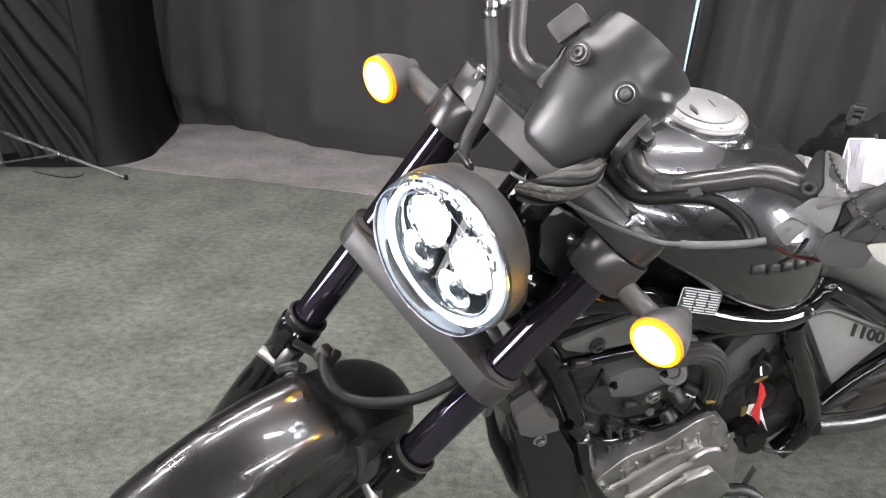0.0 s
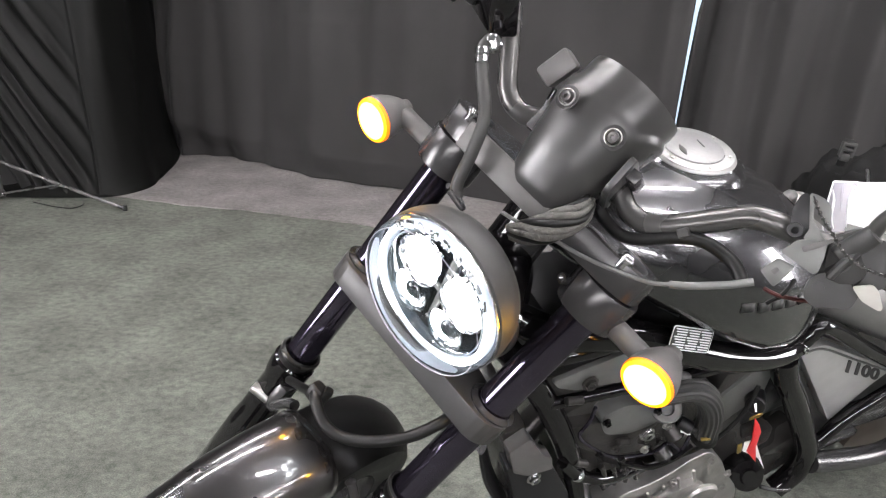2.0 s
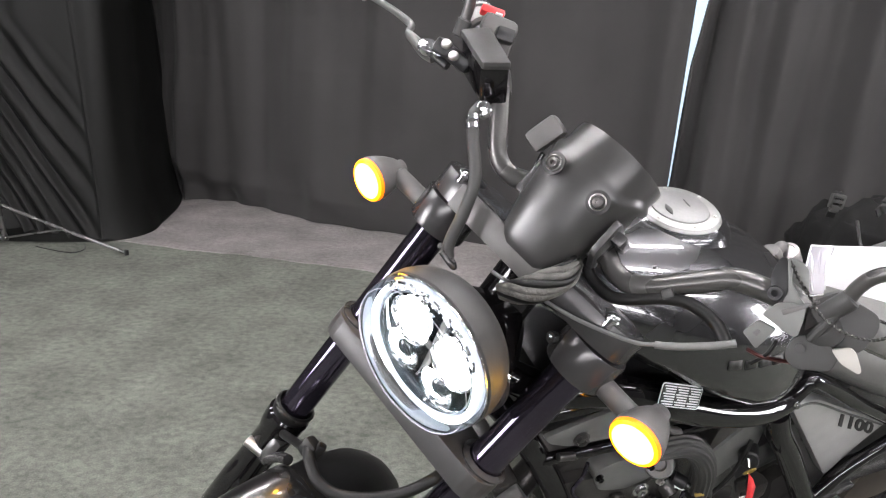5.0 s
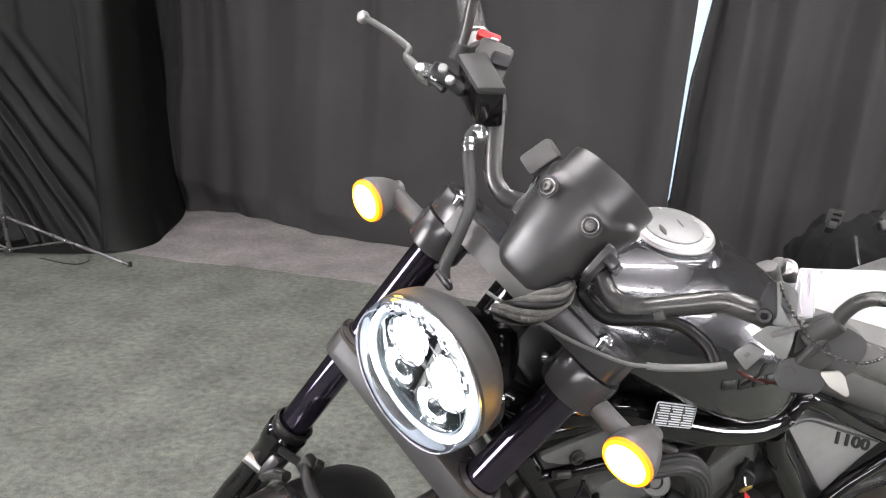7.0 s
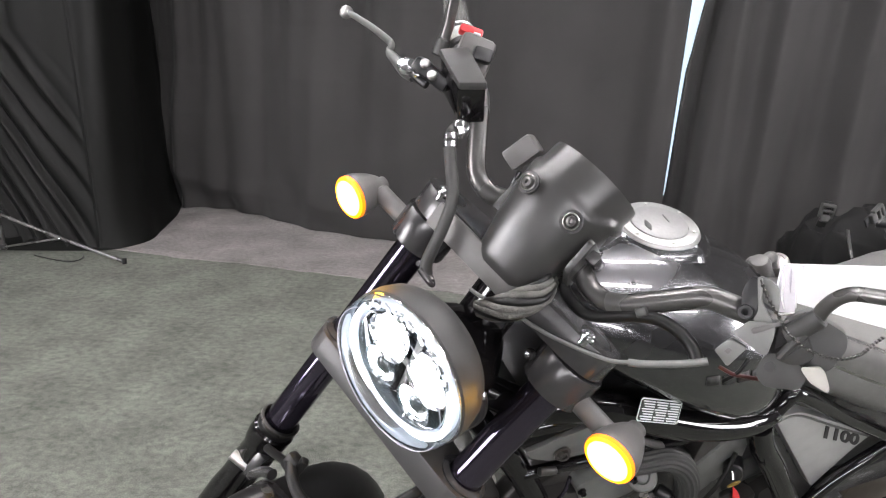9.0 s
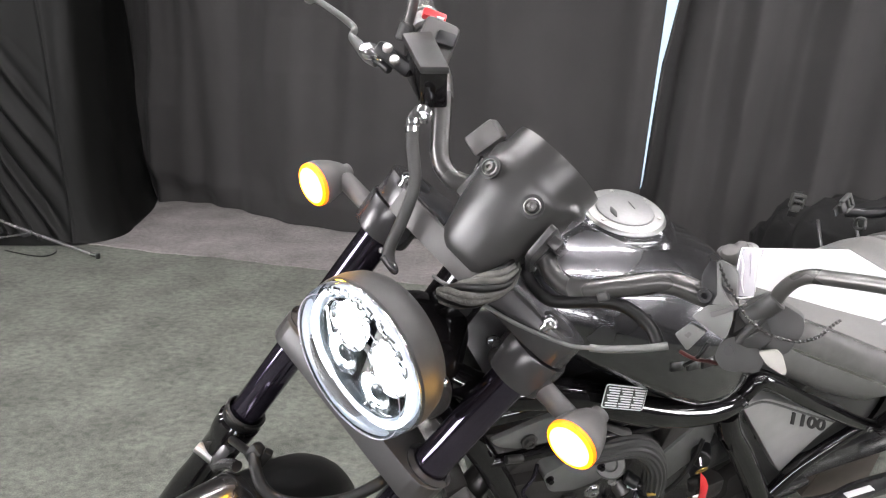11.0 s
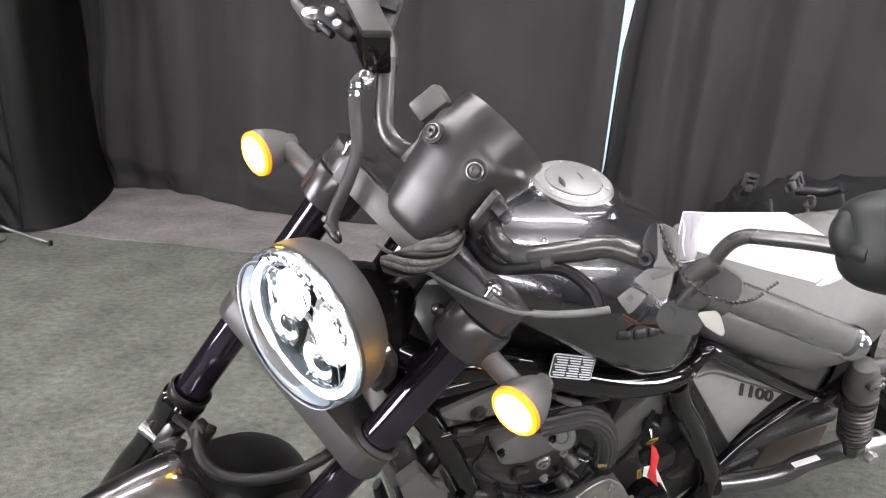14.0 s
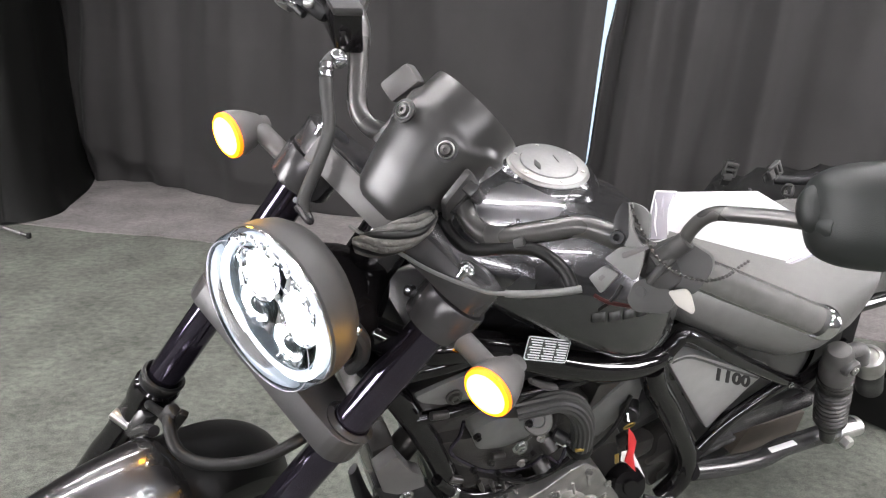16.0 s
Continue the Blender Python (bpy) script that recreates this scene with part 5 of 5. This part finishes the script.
for k in range(7):
    c = Vector((-0.301, 0.138, 0.397)).lerp(Vector((-0.459, 0.138, 0.461)), k / 6)
    bp("rib", tube([c, c + Vector((-0.006, 0.006, -0.022))], 0.0028, 8), "alloy", "", gen)
# cam cover seam, studs, pipes and cooling hose between the head and the frame
for a, b in (((-0.150, 0.118, 0.668), (-0.176, 0.118, 0.664)), ((-0.270, 0.116, 0.545), (-0.292, 0.116, 0.541)), ((-0.205, 0.116, 0.520), (-0.226, 0.116, 0.508))):
    bp("stud", rod(a, b, 0.006, 14), "darkalloy", "dull metal stud", engine)
for q in ((-0.232, 0.118, 0.604), (-0.318, 0.118, 0.606), (-0.240, 0.119, 0.532), (-0.286, 0.119, 0.508), (-0.345, 0.119, 0.532)):
    side_bolt(q, 0.0048, "gloss", engine, 0.007)
bp("coolant_pipe", tube([(-0.185, 0.112, 0.520), (-0.215, 0.116, 0.488), (-0.255, 0.116, 0.462), (-0.300, 0.112, 0.448), (-0.350, 0.108, 0.452)], 0.010, 14), "gloss", "glossy black coolant pipe", engine)
bp("pipe_clamp", moved(lathe([(0.0105, -0.004), (0.0122, -0.003), (0.0122, 0.003), (0.0105, 0.004)], 20, False), aim((-0.215, 0.116, 0.488), (-0.255, 0.116, 0.462))), "chrome", "bright hose clamp", engine)
bp("wire", tube([(-0.390, 0.120, 0.470), (-0.430, 0.128, 0.496), (-0.470, 0.128, 0.520), (-0.500, 0.122, 0.556), (-0.520, 0.110, 0.600)], 0.0035, 8), "rubber", "black wire", engine)
bp("wire", tube([(-0.300, 0.110, 0.480), (-0.345, 0.124, 0.470), (-0.390, 0.126, 0.480), (-0.420, 0.124, 0.500)], 0.0045, 8), "gloss", "glossy black wire", engine)
bp("sensor", join(rod((-0.385, 0.108, 0.552), (-0.400, 0.124, 0.548), 0.011, 18), rod((-0.400, 0.124, 0.548), (-0.404, 0.130, 0.546), 0.006, 12)), "dull", "black sensor plug", engine)
for k in range(4):
    bp("block_rib", tube([(-0.262 - 0.022 * k, 0.112, 0.486 - 0.007 * k), (-0.272 - 0.022 * k, 0.116, 0.462 - 0.008 * k), (-0.280 - 0.022 * k, 0.112, 0.436 - 0.008 * k)], 0.004, 8), "darkalloy", "", engine)
# oil filter
bp("oil_filter", moved(lathe([(0.030, -0.02), (0.032, 0.0), (0.032, 0.05), (0.029, 0.058), (0.016, 0.060), (0.014, 0.066), (0.004, 0.066)], 36), aim((-0.603, 0.085, 0.349), (-0.575, 0.160, 0.391))), "gloss", "glossy black oil filter")
# breather hose with ribs
bp("breather_hose", tube([(-0.290, 0.115, 0.640), (-0.320, 0.125, 0.652), (-0.352, 0.130, 0.655), (-0.386, 0.132, 0.632), (-0.415, 0.130, 0.586), (-0.429, 0.128, 0.526)], 0.0180, 96, 10, 0.0, 1.0, 16), "housing", "ribbed black rubber hose")
bp("hose_end", moved(lathe([(0.019, 0), (0.021, 0.003), (0.021, 0.012), (0.019, 0.014)], 24), aim((-0.427, 0.128, 0.534), (-0.435, 0.127, 0.501))), "rubber", "black hose collar")
bp("hose_clip", rod((-0.408, 0.140, 0.539), (-0.420, 0.145, 0.544), 0.003, 10), "brass", "small brass hose clip")
bp("warning_plate", prism([(-0.384, 0.539), (-0.392, 0.550), (-0.412, 0.522)], 0.003, 0.0005, "xz", 0.118), "white", "white warning label")
# upper bracket plate and cooling rods
plate = bp("bracket_plate", prism(rounded([(-0.124, 0.705), (-0.168, 0.720), (-0.235, 0.738), (-0.255, 0.680), (-0.166, 0.680), (-0.135, 0.692)], 0.006), 0.008, 0.002, "xz", 0.106), "greypaint", "grey bracket plate")
side_bolt((-0.180, 0.117, 0.695), 0.009, "darkalloy", plate, 0.007)
bp("airbox_duct", prism(rounded([(-0.457, 0.569), (-0.515, 0.632), (-0.551, 0.618), (-0.556, 0.561), (-0.490, 0.499), (-0.460, 0.539)], 0.006), 0.05, 0.004, "xz", 0.05), "greypaint", "grey plastic side panel")
bp("frame_gusset", prism(rounded([(-0.459, 0.623), (-0.446, 0.510), (-0.478, 0.500), (-0.533, 0.578), (-0.523, 0.619)], 0.006), 0.04, 0.004, "xz", 0.055), "darkalloy", "dark frame gusset")
bp("heat_shield", tube([(-0.296, 0.120, 0.698), (-0.341, 0.120, 0.673), (-0.373, 0.120, 0.668)], [0.004, 0.007, 0.004], 10), "greyplastic", "")
bp("ignition_lock", join(rod((-0.549, 0.090, 0.558), (-0.516, 0.125, 0.568), 0.016, 24), box(0.05, 0.05, 0.06, 0.008, (-0.577, 0.080, 0.545), (0, 30, 0))), "dull", "black ignition lock")
bp("control_unit", join(box(0.10, 0.06, 0.09, 0.008, (-0.709, 0.070, 0.352), (0, 35, 0)), box(0.06, 0.05, 0.06, 0.006, (-0.640, 0.060, 0.394), (0, 10, 0))), "darkalloy", "dark covers behind the key")

# radiator
rad = bp("radiator", box(0.035, 0.20, 0.30, 0.006, (-0.135, 0.0, 0.46), (0, 15, 0)), "darkalloy", "dark radiator core")
bp("radiator_shroud", prism(rounded([(-0.084, 0.549), (-0.160, 0.532), (-0.208, 0.449), (-0.255, 0.28), (-0.175, 0.30)], 0.008), 0.030, 0.005, "xz", 0.090), "dull", "black radiator side shroud", rad)
bp("shroud_cap", prism(rounded([(-0.079, 0.589), (-0.107, 0.611), (-0.134, 0.569), (-0.153, 0.556), (-0.160, 0.529), (-0.119, 0.526), (-0.095, 0.541)], 0.004), 0.022, 0.004, "xz", 0.102), "greyplastic", "grey shroud cap", rad)
side_bolt((-0.133, 0.121, 0.515), 0.0085, "chrome", rad, 0.008)
bp("radiator_fin", tube([(-0.064, 0.080, 0.549), (-0.085, 0.080, 0.480), (-0.117, 0.080, 0.411), (-0.157, 0.080, 0.320)], [0.010, 0.014, 0.014, 0.010], 12, 6, 0.0, 0.5), "dull", "black curved deflector", rad)

# warning label on the frame tube
lab = bp("frame_label", moved(prism(rounded([(-0.037, -0.0155), (0.037, -0.0155), (0.037, 0.0155), (-0.037, 0.0155)], 0.005), 0.0008, 0.0002, "xz", 0.0), Matrix.Translation((-0.279, 0.1540, 0.787)) @ pose(0, 0, 0, 22, -18, 0)), "white", "white printed label on the frame")
bp("label_face", moved(prism(rounded([(-0.0355, -0.014), (0.0355, -0.014), (0.0355, 0.014), (-0.0355, 0.014)], 0.004), 0.0008, 0.0002, "xz", 0.0006), Matrix.Translation((-0.279, 0.1540, 0.787)) @ pose(0, 0, 0, 22, -18, 0)), "ink", "dark printed panel", lab)
for r_ in range(8):
    z = 0.0115 - 0.0033 * r_
    for x0, x1 in ((-0.033, -0.013), (-0.011, 0.010), (0.012, 0.033)):
        bp("print_line", moved(prism([(x0, z - 0.0008), (x1 - 0.004 * ((r_ * 7) % 3) * 0.5, z - 0.0008), (x1 - 0.004 * ((r_ * 7) % 3) * 0.5, z + 0.0008), (x0, z + 0.0008)], 0.0004, 0, "xz", 0.0014), Matrix.Translation((-0.279, 0.1540, 0.787)) @ pose(0, 0, 0, 22, -18, 0)), "white", "", lab)

# tank emblem as plain bars lying on the paint
def tank_side(x, z):
    xs = [q[0] for q in TANK]
    top, bottom, half = (float(np.interp(-x, [-v for v in xs], [q[k] for q in TANK])) for k in (1, 2, 3))
    cz = bottom + (top - bottom) * 0.36
    u, p = ((z - cz) / (top - cz), 2.15) if z > cz else ((cz - z) / (cz - bottom), 2.6)
    return half * max(0.0, 1 - u ** p) ** (1 / p)


for k in range(5):
    x0, z0 = -0.330 - 0.0255 * k, 0.842 - 0.0022 * k
    grid = [[(x0 + dx + 0.15 * dz, tank_side(x0 + dx + 0.15 * dz, z0 + dz) + 0.0012, z0 + dz) for dx in (-0.0095, -0.003, 0.003, 0.0095)] for dz in (-0.0065, 0.0, 0.0065)]
    emblem = bp("emblem_bar", loft(grid, False, False), "ink", "dark emblem shape on the paint")
    emblem.modifiers.new("badge", "SOLIDIFY").thickness = 0.001

# rear: swingarm, shocks, wheel
REAR_SHIFT = {1: Matrix.Identity(4), -1: Matrix.Translation((0, -0.19, 0))}


def rb(name, bm, mat, label="", parent=None):
    """A part of the rear end, on the near or the far side of the wheel."""
    return bp(name, moved(bm, REAR_SHIFT[s]), mat, label, parent)


for s in (1, -1):
    arm = rb("swingarm", tube(flip([(-0.751, 0.125, 0.351), (-0.870, 0.125, 0.322), (-0.967, 0.125, 0.311), (-1.027, 0.125, 0.326), (-1.127, 0.125, 0.326), (-1.253, 0.125, 0.326)], s), 0.0205, 18), "satin", "satin black tubular swingarm")
    rb("arm_end", rod(flip([(-1.191, 0.127, 0.323)], s)[0], flip([(-1.271, 0.127, 0.322)], s)[0], 0.0235), "alloy", "pale alloy swingarm end", arm)
    rb("arm_plate", prism(rounded([(-0.779, 0.352), (-0.805, 0.393), (-0.868, 0.394), (-0.871, 0.380), (-0.810, 0.362)], 0.004), 0.012, 0.003, "xz", s * 0.105 - 0.006), "satin", "dark swingarm brace", arm)
    label_frame = aim(flip([(-0.969, 0.150, 0.375)], s)[0], flip([(-1.063, 0.150, 0.375)], s)[0])
    rb("arm_label", moved(box(0.012, 0.0012, 0.075, 0.0003), label_frame), "white", "white caution label", arm)
    rb("rear_panel", prism(rounded([(-0.821, 0.449), (-1.026, 0.471), (-1.081, 0.447), (-1.086, 0.412), (-0.918, 0.401), (-0.816, 0.390), (-0.798, 0.368)], 0.008), 0.02, 0.005, "xz", s * 0.095 - 0.01), "satin", "satin black lower rail cover")
    top, bot = Vector((-0.974, s * 0.150, 0.612)), Vector((-1.125, s * 0.150, 0.345))
    sh = rb("shock_absorber", rod(top, bot, 0.009), "darkalloy", "rear shock absorber with a coil spring")
    rb("shock_top", moved(lathe([(0.008, -0.034), (0.019, -0.030), (0.025, -0.018), (0.0265, 0.0), (0.0265, 0.016), (0.0295, 0.022), (0.0305, 0.030), (0.0305, 0.052), (0.029, 0.058)], 32), aim(top, bot)), "greyplastic", "grey upper shock cover", sh)
    rb("top_boss", moved(lathe([(0.017, -0.01), (0.018, 0.014), (0.015, 0.018), (0.010, 0.018), (0.009, 0.010), (0.002, 0.010)], 28), aim(top + Vector((0, s * 0.016, 0)), top + Vector((0, s, 0)))), "greyplastic", "", sh)
    rb("preload_ring", moved(lathe([(0.029, 0.058), (0.0325, 0.060), (0.0325, 0.068), (0.030, 0.071), (0.0325, 0.074), (0.0325, 0.084), (0.026, 0.088)], 14), aim(top, bot)), "darkalloy", "notched preload ring", sh)
    m = aim(top, bot)
    coil = [m @ Vector((0.0275 * math.cos(a), 0.0275 * math.sin(a), 0.090 + 0.0150 * a / (2 * math.pi))) for a in (2 * math.pi * k / 14 for k in range(8 * 14 + 1))]
    rb("spring", tube(coil, 0.0048, 10, 1), "bar", "dark grey coil spring", sh)
    rb("damper_body", moved(lathe([(0.022, 0.085), (0.022, 0.245)], 24), m), "dull", "black damper body", sh)
    rb("shock_foot", moved(lathe([(0.031, 0.208), (0.032, 0.216), (0.028, 0.224), (0.018, 0.25), (0.014, 0.30)], 28), m), "darkalloy", "", sh)
    rb("shock_bolt", moved(join(lathe([(0.009, -0.006), (0.009, 0.004), (0.0075, 0.006), (0.005, 0.006), (0.0045, 0.001), (0.001, 0.001)], 20)), aim(top + Vector((0, s * 0.032, 0.0)), top + Vector((0, s, 0)))), "alloy", "steel shock bolt", sh)
    low, high = Vector((-1.118, s * 0.165, 0.515)), Vector((-1.032, s * 0.165, 0.622))
    pig = rb("shock_reservoir", moved(lathe([(0.018, 0.0), (0.024, 0.004), (0.0245, 0.052), (0.0255, 0.054), (0.0255, 0.085)], 28), aim(low, high)), "dull", "dark shock reservoir")
    rb("reservoir_cap", moved(lathe([(0.026, 0.084), (0.0275, 0.088), (0.0275, 0.128), (0.025, 0.134), (0.019, 0.135), (0.018, 0.132), (0.003, 0.132)], 28), aim(low, high)), "alloy", "pale alloy reservoir cap", pig)
    rb("bridge_pipe", tube([top + Vector((-0.012, s * 0.004, 0.018)), top + Vector((-0.032, s * 0.010, 0.024)), high + Vector((0.010, 0, -0.014))], 0.014), "greyplastic", "grey bridge to the reservoir", pig)
    rb("axle_bolt", moved(lathe([(0.006, 0.016), (0.013, 0.016), (0.015, 0.010), (0.015, 0.0)], 6), Matrix.Translation(flip([(-1.201, 0.150, 0.319)], s)[0]) @ pose(0, 0, 0, -90 * s, 0, 0)), "alloy", "steel axle bolt", arm)
bp("rear_wheel", moved(lathe([(0.04, -0.08), (0.20, -0.07), (0.20, 0.07), (0.04, 0.08)], 48), Matrix.Translation((-1.18, -0.16, 0.284)) @ pose(0, 0, 0, 90, 0, 0)), "satin", "black cast rear wheel")
bp("rear_tyre", moved(lathe([(0.20, -0.08), (0.24, -0.092), (0.28, -0.085), (0.308, -0.05), (0.318, 0), (0.308, 0.05), (0.28, 0.085), (0.24, 0.092), (0.20, 0.08)], 72, False), Matrix.Translation((-1.18, -0.16, 0.284)) @ pose(0, 0, 0, 90, 0, 0)), "rubber", "black rubber rear tyre")
# Flat brown plate for an unidentified shape behind the swingarm.
bp("brown_plate", prism(rounded([(-0.998, 0.224), (-1.015, 0.308), (-1.203, 0.309), (-1.219, 0.221), (-1.128, 0.190)], 0.01), 0.05, 0.008, "xz", 0.0), "mud", "brown-black plate behind the swingarm")
bp("muffler", moved(loft([seat_ring(-0.75, 0.30, 0.20, 0.05), seat_ring(-0.80, 0.33, 0.19, 0.06), seat_ring(-1.35, 0.40, 0.26, 0.06), seat_ring(-1.38, 0.39, 0.28, 0.05)]), pose(0, -0.40, 0)), "satin", "black exhaust muffler")
bp("side_stand", tube([(-0.60, 0.12, 0.18), (-0.66, 0.15, 0.20), (-0.70, 0.22, 0.14), (-0.72, 0.325, 0.088)], 0.012), "satin", "grey side stand resting on the carpet")
bp("stand_bracket", prism(rounded([(-0.657, 0.256), (-0.679, 0.258), (-0.699, 0.232), (-0.704, 0.183), (-0.712, 0.109), (-0.658, 0.122), (-0.659, 0.197)], 0.004), 0.012, 0.003, "xz", 0.124), "greypaint", "grey stand bracket")
bp("gear_pedal", tube([(-0.625, 0.140, 0.341), (-0.652, 0.150, 0.336), (-0.695, 0.150, 0.321)], 0.004), "satin", "black pedal")


# ---------- key and tags hanging from the lock ----------
key = empty("ignition_key", BODY, "ignition key with a ring and red and white tags", "key")
loop = [Vector((-0.513, 0.135, 0.557)) + Vector((0.009 * math.cos(a), 0.004 * math.sin(a), 0.011 * math.sin(a))) for a in (2 * math.pi * k / 16 for k in range(17))]
part("key_ring", tube(loop, 0.0013, 8, 2), M["brass"], key, "brass key ring")
part("key_blade", rod((-0.508, 0.126, 0.580), (-0.507, 0.135, 0.569), 0.0035, 10), M["chrome"], key, "steel key")
part("red_tag", prism([(-0.510, 0.556), (-0.527, 0.538), (-0.543, 0.514), (-0.551, 0.475), (-0.575, 0.425), (-0.536, 0.466), (-0.532, 0.497)], 0.002, 0.0004, "xz", 0.136), M["red"], key, "red plastic tag")
part("white_tag", prism([(-0.523, 0.490), (-0.545, 0.490), (-0.572, 0.451), (-0.614, 0.390), (-0.580, 0.431), (-0.529, 0.466)], 0.002, 0.0004, "xz", 0.133), M["white"], key, "white plastic tag")
part("black_fob", box(0.022, 0.010, 0.034, 0.004, (-0.517, 0.130, 0.518), (0, 25, 0)), M["rubber"], key, "black key fob")
part("brass_tag", box(0.008, 0.003, 0.026, 0.001, (-0.514, 0.137, 0.480), (0, 20, 0)), M["brass"], key, "brass tag")

# ---------- packed bag on the machine standing behind ----------
bag = empty("saddle_bag", WORLD, "black strapped fabric bag with plastic buckles", "bag")


def blob(rings, seg=28):
    out = []
    for c, a, b in rings:
        out.append([(c[0], c[1] + a * math.cos(2 * math.pi * k / seg), c[2] + b * math.copysign(abs(math.sin(2 * math.pi * k / seg)) ** 0.8, math.sin(2 * math.pi * k / seg))) for k in range(seg)])
    bm = loft(out)
    bmesh.ops.subdivide_edges(bm, edges=bm.edges[:], cuts=3, use_grid_fill=True)
    for v in bm.verts:
        v.co += Vector((0, 1, 0.6)) * 0.05 * noise.noise(v.co * 10.0) + Vector((0, 0.3, 1)) * 0.028 * noise.noise(v.co * 24.0)
    return bm


part("bag_body", blob([((1.075, 1.80, 0.56), 0.07, 0.05), ((1.09, 1.80, 0.565), 0.13, 0.09), ((1.12, 1.80, 0.580), 0.15, 0.12), ((1.17, 1.80, 0.580), 0.155, 0.135), ((1.24, 1.80, 0.585), 0.17, 0.15), ((1.40, 1.80, 0.59), 0.17, 0.16), ((1.65, 1.80, 0.60), 0.16, 0.15), ((1.70, 1.80, 0.60), 0.10, 0.10)]), M["fabric"], bag, "black fabric bag body")
for px in ((1.13, 1.645, 0.68), (1.22, 1.635, 0.70), (1.32, 1.63, 0.705)):
    part("strap", tube([(px[0], px[1] + 0.03, px[2] + 0.035), (px[0] + 0.005, px[1] - 0.005, px[2] - 0.03), (px[0] + 0.05, px[1] - 0.012, px[2] - 0.12), (px[0] + 0.08, px[1] + 0.01, px[2] - 0.20)], 0.014, 10, 6, 0.0, 0.25), M["plastic"], bag, "black webbing strap")


def buckle(at, turn):
    m = Matrix.Translation(at) @ pose(0, 0, 0, *turn)
    b = part("buckle", join(box(0.008, 0.012, 0.034, 0.003, (-0.015, 0, 0)), box(0.008, 0.012, 0.034, 0.003, (0.015, 0, 0)), box(0.038, 0.012, 0.010, 0.003, (0, 0, 0.016)), box(0.036, 0.012, 0.008, 0.003, (0, 0, 0.002)), box(0.026, 0.012, 0.020, 0.005, (0, 0, -0.018))), M["housing"], bag, "dark plastic buckle", m)
    part("webbing", box(0.022, 0.004, 0.07, 0.001, (0, 0.006, -0.008)), M["rubber"], b, "black webbing", m)


buckle((1.041, 1.637, 0.773), (0, 8, 0))
buckle((1.079, 1.496, 0.806), (-20, 60, 10))
part("bag_loop", tube([(1.110, 1.497, 0.756), (1.107, 1.482, 0.774), (1.121, 1.480, 0.772), (1.119, 1.473, 0.752), (1.114, 1.493, 0.747), (1.110, 1.497, 0.756)], 0.004, 8), M["housing"], bag, "grey plastic ring")
part("carry_rail", tube([(1.112, 1.545, 0.773), (1.164, 1.511, 0.780), (1.186, 1.484, 0.799)], 0.012, 12), M["dull"], bag, "black rail beside the bag")
part("lower_rail", tube([(1.113, 1.461, 0.717), (1.147, 1.464, 0.734), (1.202, 1.444, 0.753)], 0.010, 12), M["housing"], bag, "grey rail below the bag")
part("bag_stand", box(0.5, 0.22, 0.44, 0.02, (1.35, 1.82, 0.22)), M["fabric"], bag, "dark base under the bag")

# dark foot-box at the rear of the room, beside the wheel
box_thing = mesh_object("black_case", join(box(0.30, 0.22, 0.16, 0.03, (0, 0, 0.08)), box(0.24, 0.16, 0.03, 0.01, (0, 0, 0.165))), M["rubber"], pose(1.76, 1.66, 0, 0, 0, 35))
tagged(box_thing, "black moulded case lying on the carpet", "case")

# ---------- light stand by the drape ----------
stand = empty("light_stand", pose(-2.25, 3.19, 0), "black folding tripod light stand", "light stand")


def st(name, bm, mat, label=""):
    return part(name, bm, M[mat], stand, label)


st("pole", rod((0.0, 0, 0.05), (-0.015, 0, 1.4), 0.011), "bar", "black stand pole")
st("hub", rod((0.0, 0, 0.205), (0, 0, 0.245), 0.020), "plastic", "black leg hub")
st("lower_hub", rod((0.0, 0, 0.035), (0, 0, 0.065), 0.016), "plastic", "black lower hub")
for ex, ey in ((0.655, -0.055), (-0.42, -0.40), (-0.30, 0.02)):
    st("leg", tube([(0.015 * (1 if ex > 0 else -1), 0, 0.225), (ex * 0.5, ey * 0.5, 0.118), (ex, ey, 0.012)], 0.0085, 10), "bar", "black tripod leg")
    st("foot", moved(lathe([(0.006, -0.012), (0.0115, -0.010), (0.0115, 0.014), (0.009, 0.018)], 14), pose(ex, ey, 0.012)), "rubber", "rubber foot")
    st("brace", tube([(0, 0, 0.05), (ex * 0.5, ey * 0.5, 0.118)], 0.005, 8), "bar", "flat brace")
    st("rivet", moved(lathe([(0.002, 0.006), (0.006, 0.005), (0.007, 0.0)], 12), Matrix.Translation((ex * 0.5, ey * 0.5 - 0.008, 0.118)) @ pose(0, 0, 0, 90, 0, 0)), "chrome", "bright rivet")
for q in ((0.012, -0.018, 0.225), (-0.012, -0.018, 0.05), (0.016, -0.016, 0.05)):
    st("rivet", moved(lathe([(0.002, 0.006), (0.006, 0.005), (0.007, 0.0)], 12), Matrix.Translation(q) @ pose(0, 0, 0, 90, 0, 0)), "chrome", "bright rivet")
wire = mesh_object("cable", tube([(-2.1, 3.20, 0.006), (-1.95, 3.14, 0.006), (-1.86, 3.13, 0.006), (-1.84, 3.19, 0.006), (-1.88, 3.26, 0.006)], 0.0028, 8), M["rubber"])
tagged(wire, "thin dark cable in pale grey standing in for its highlight lying on the carpet", "cable")
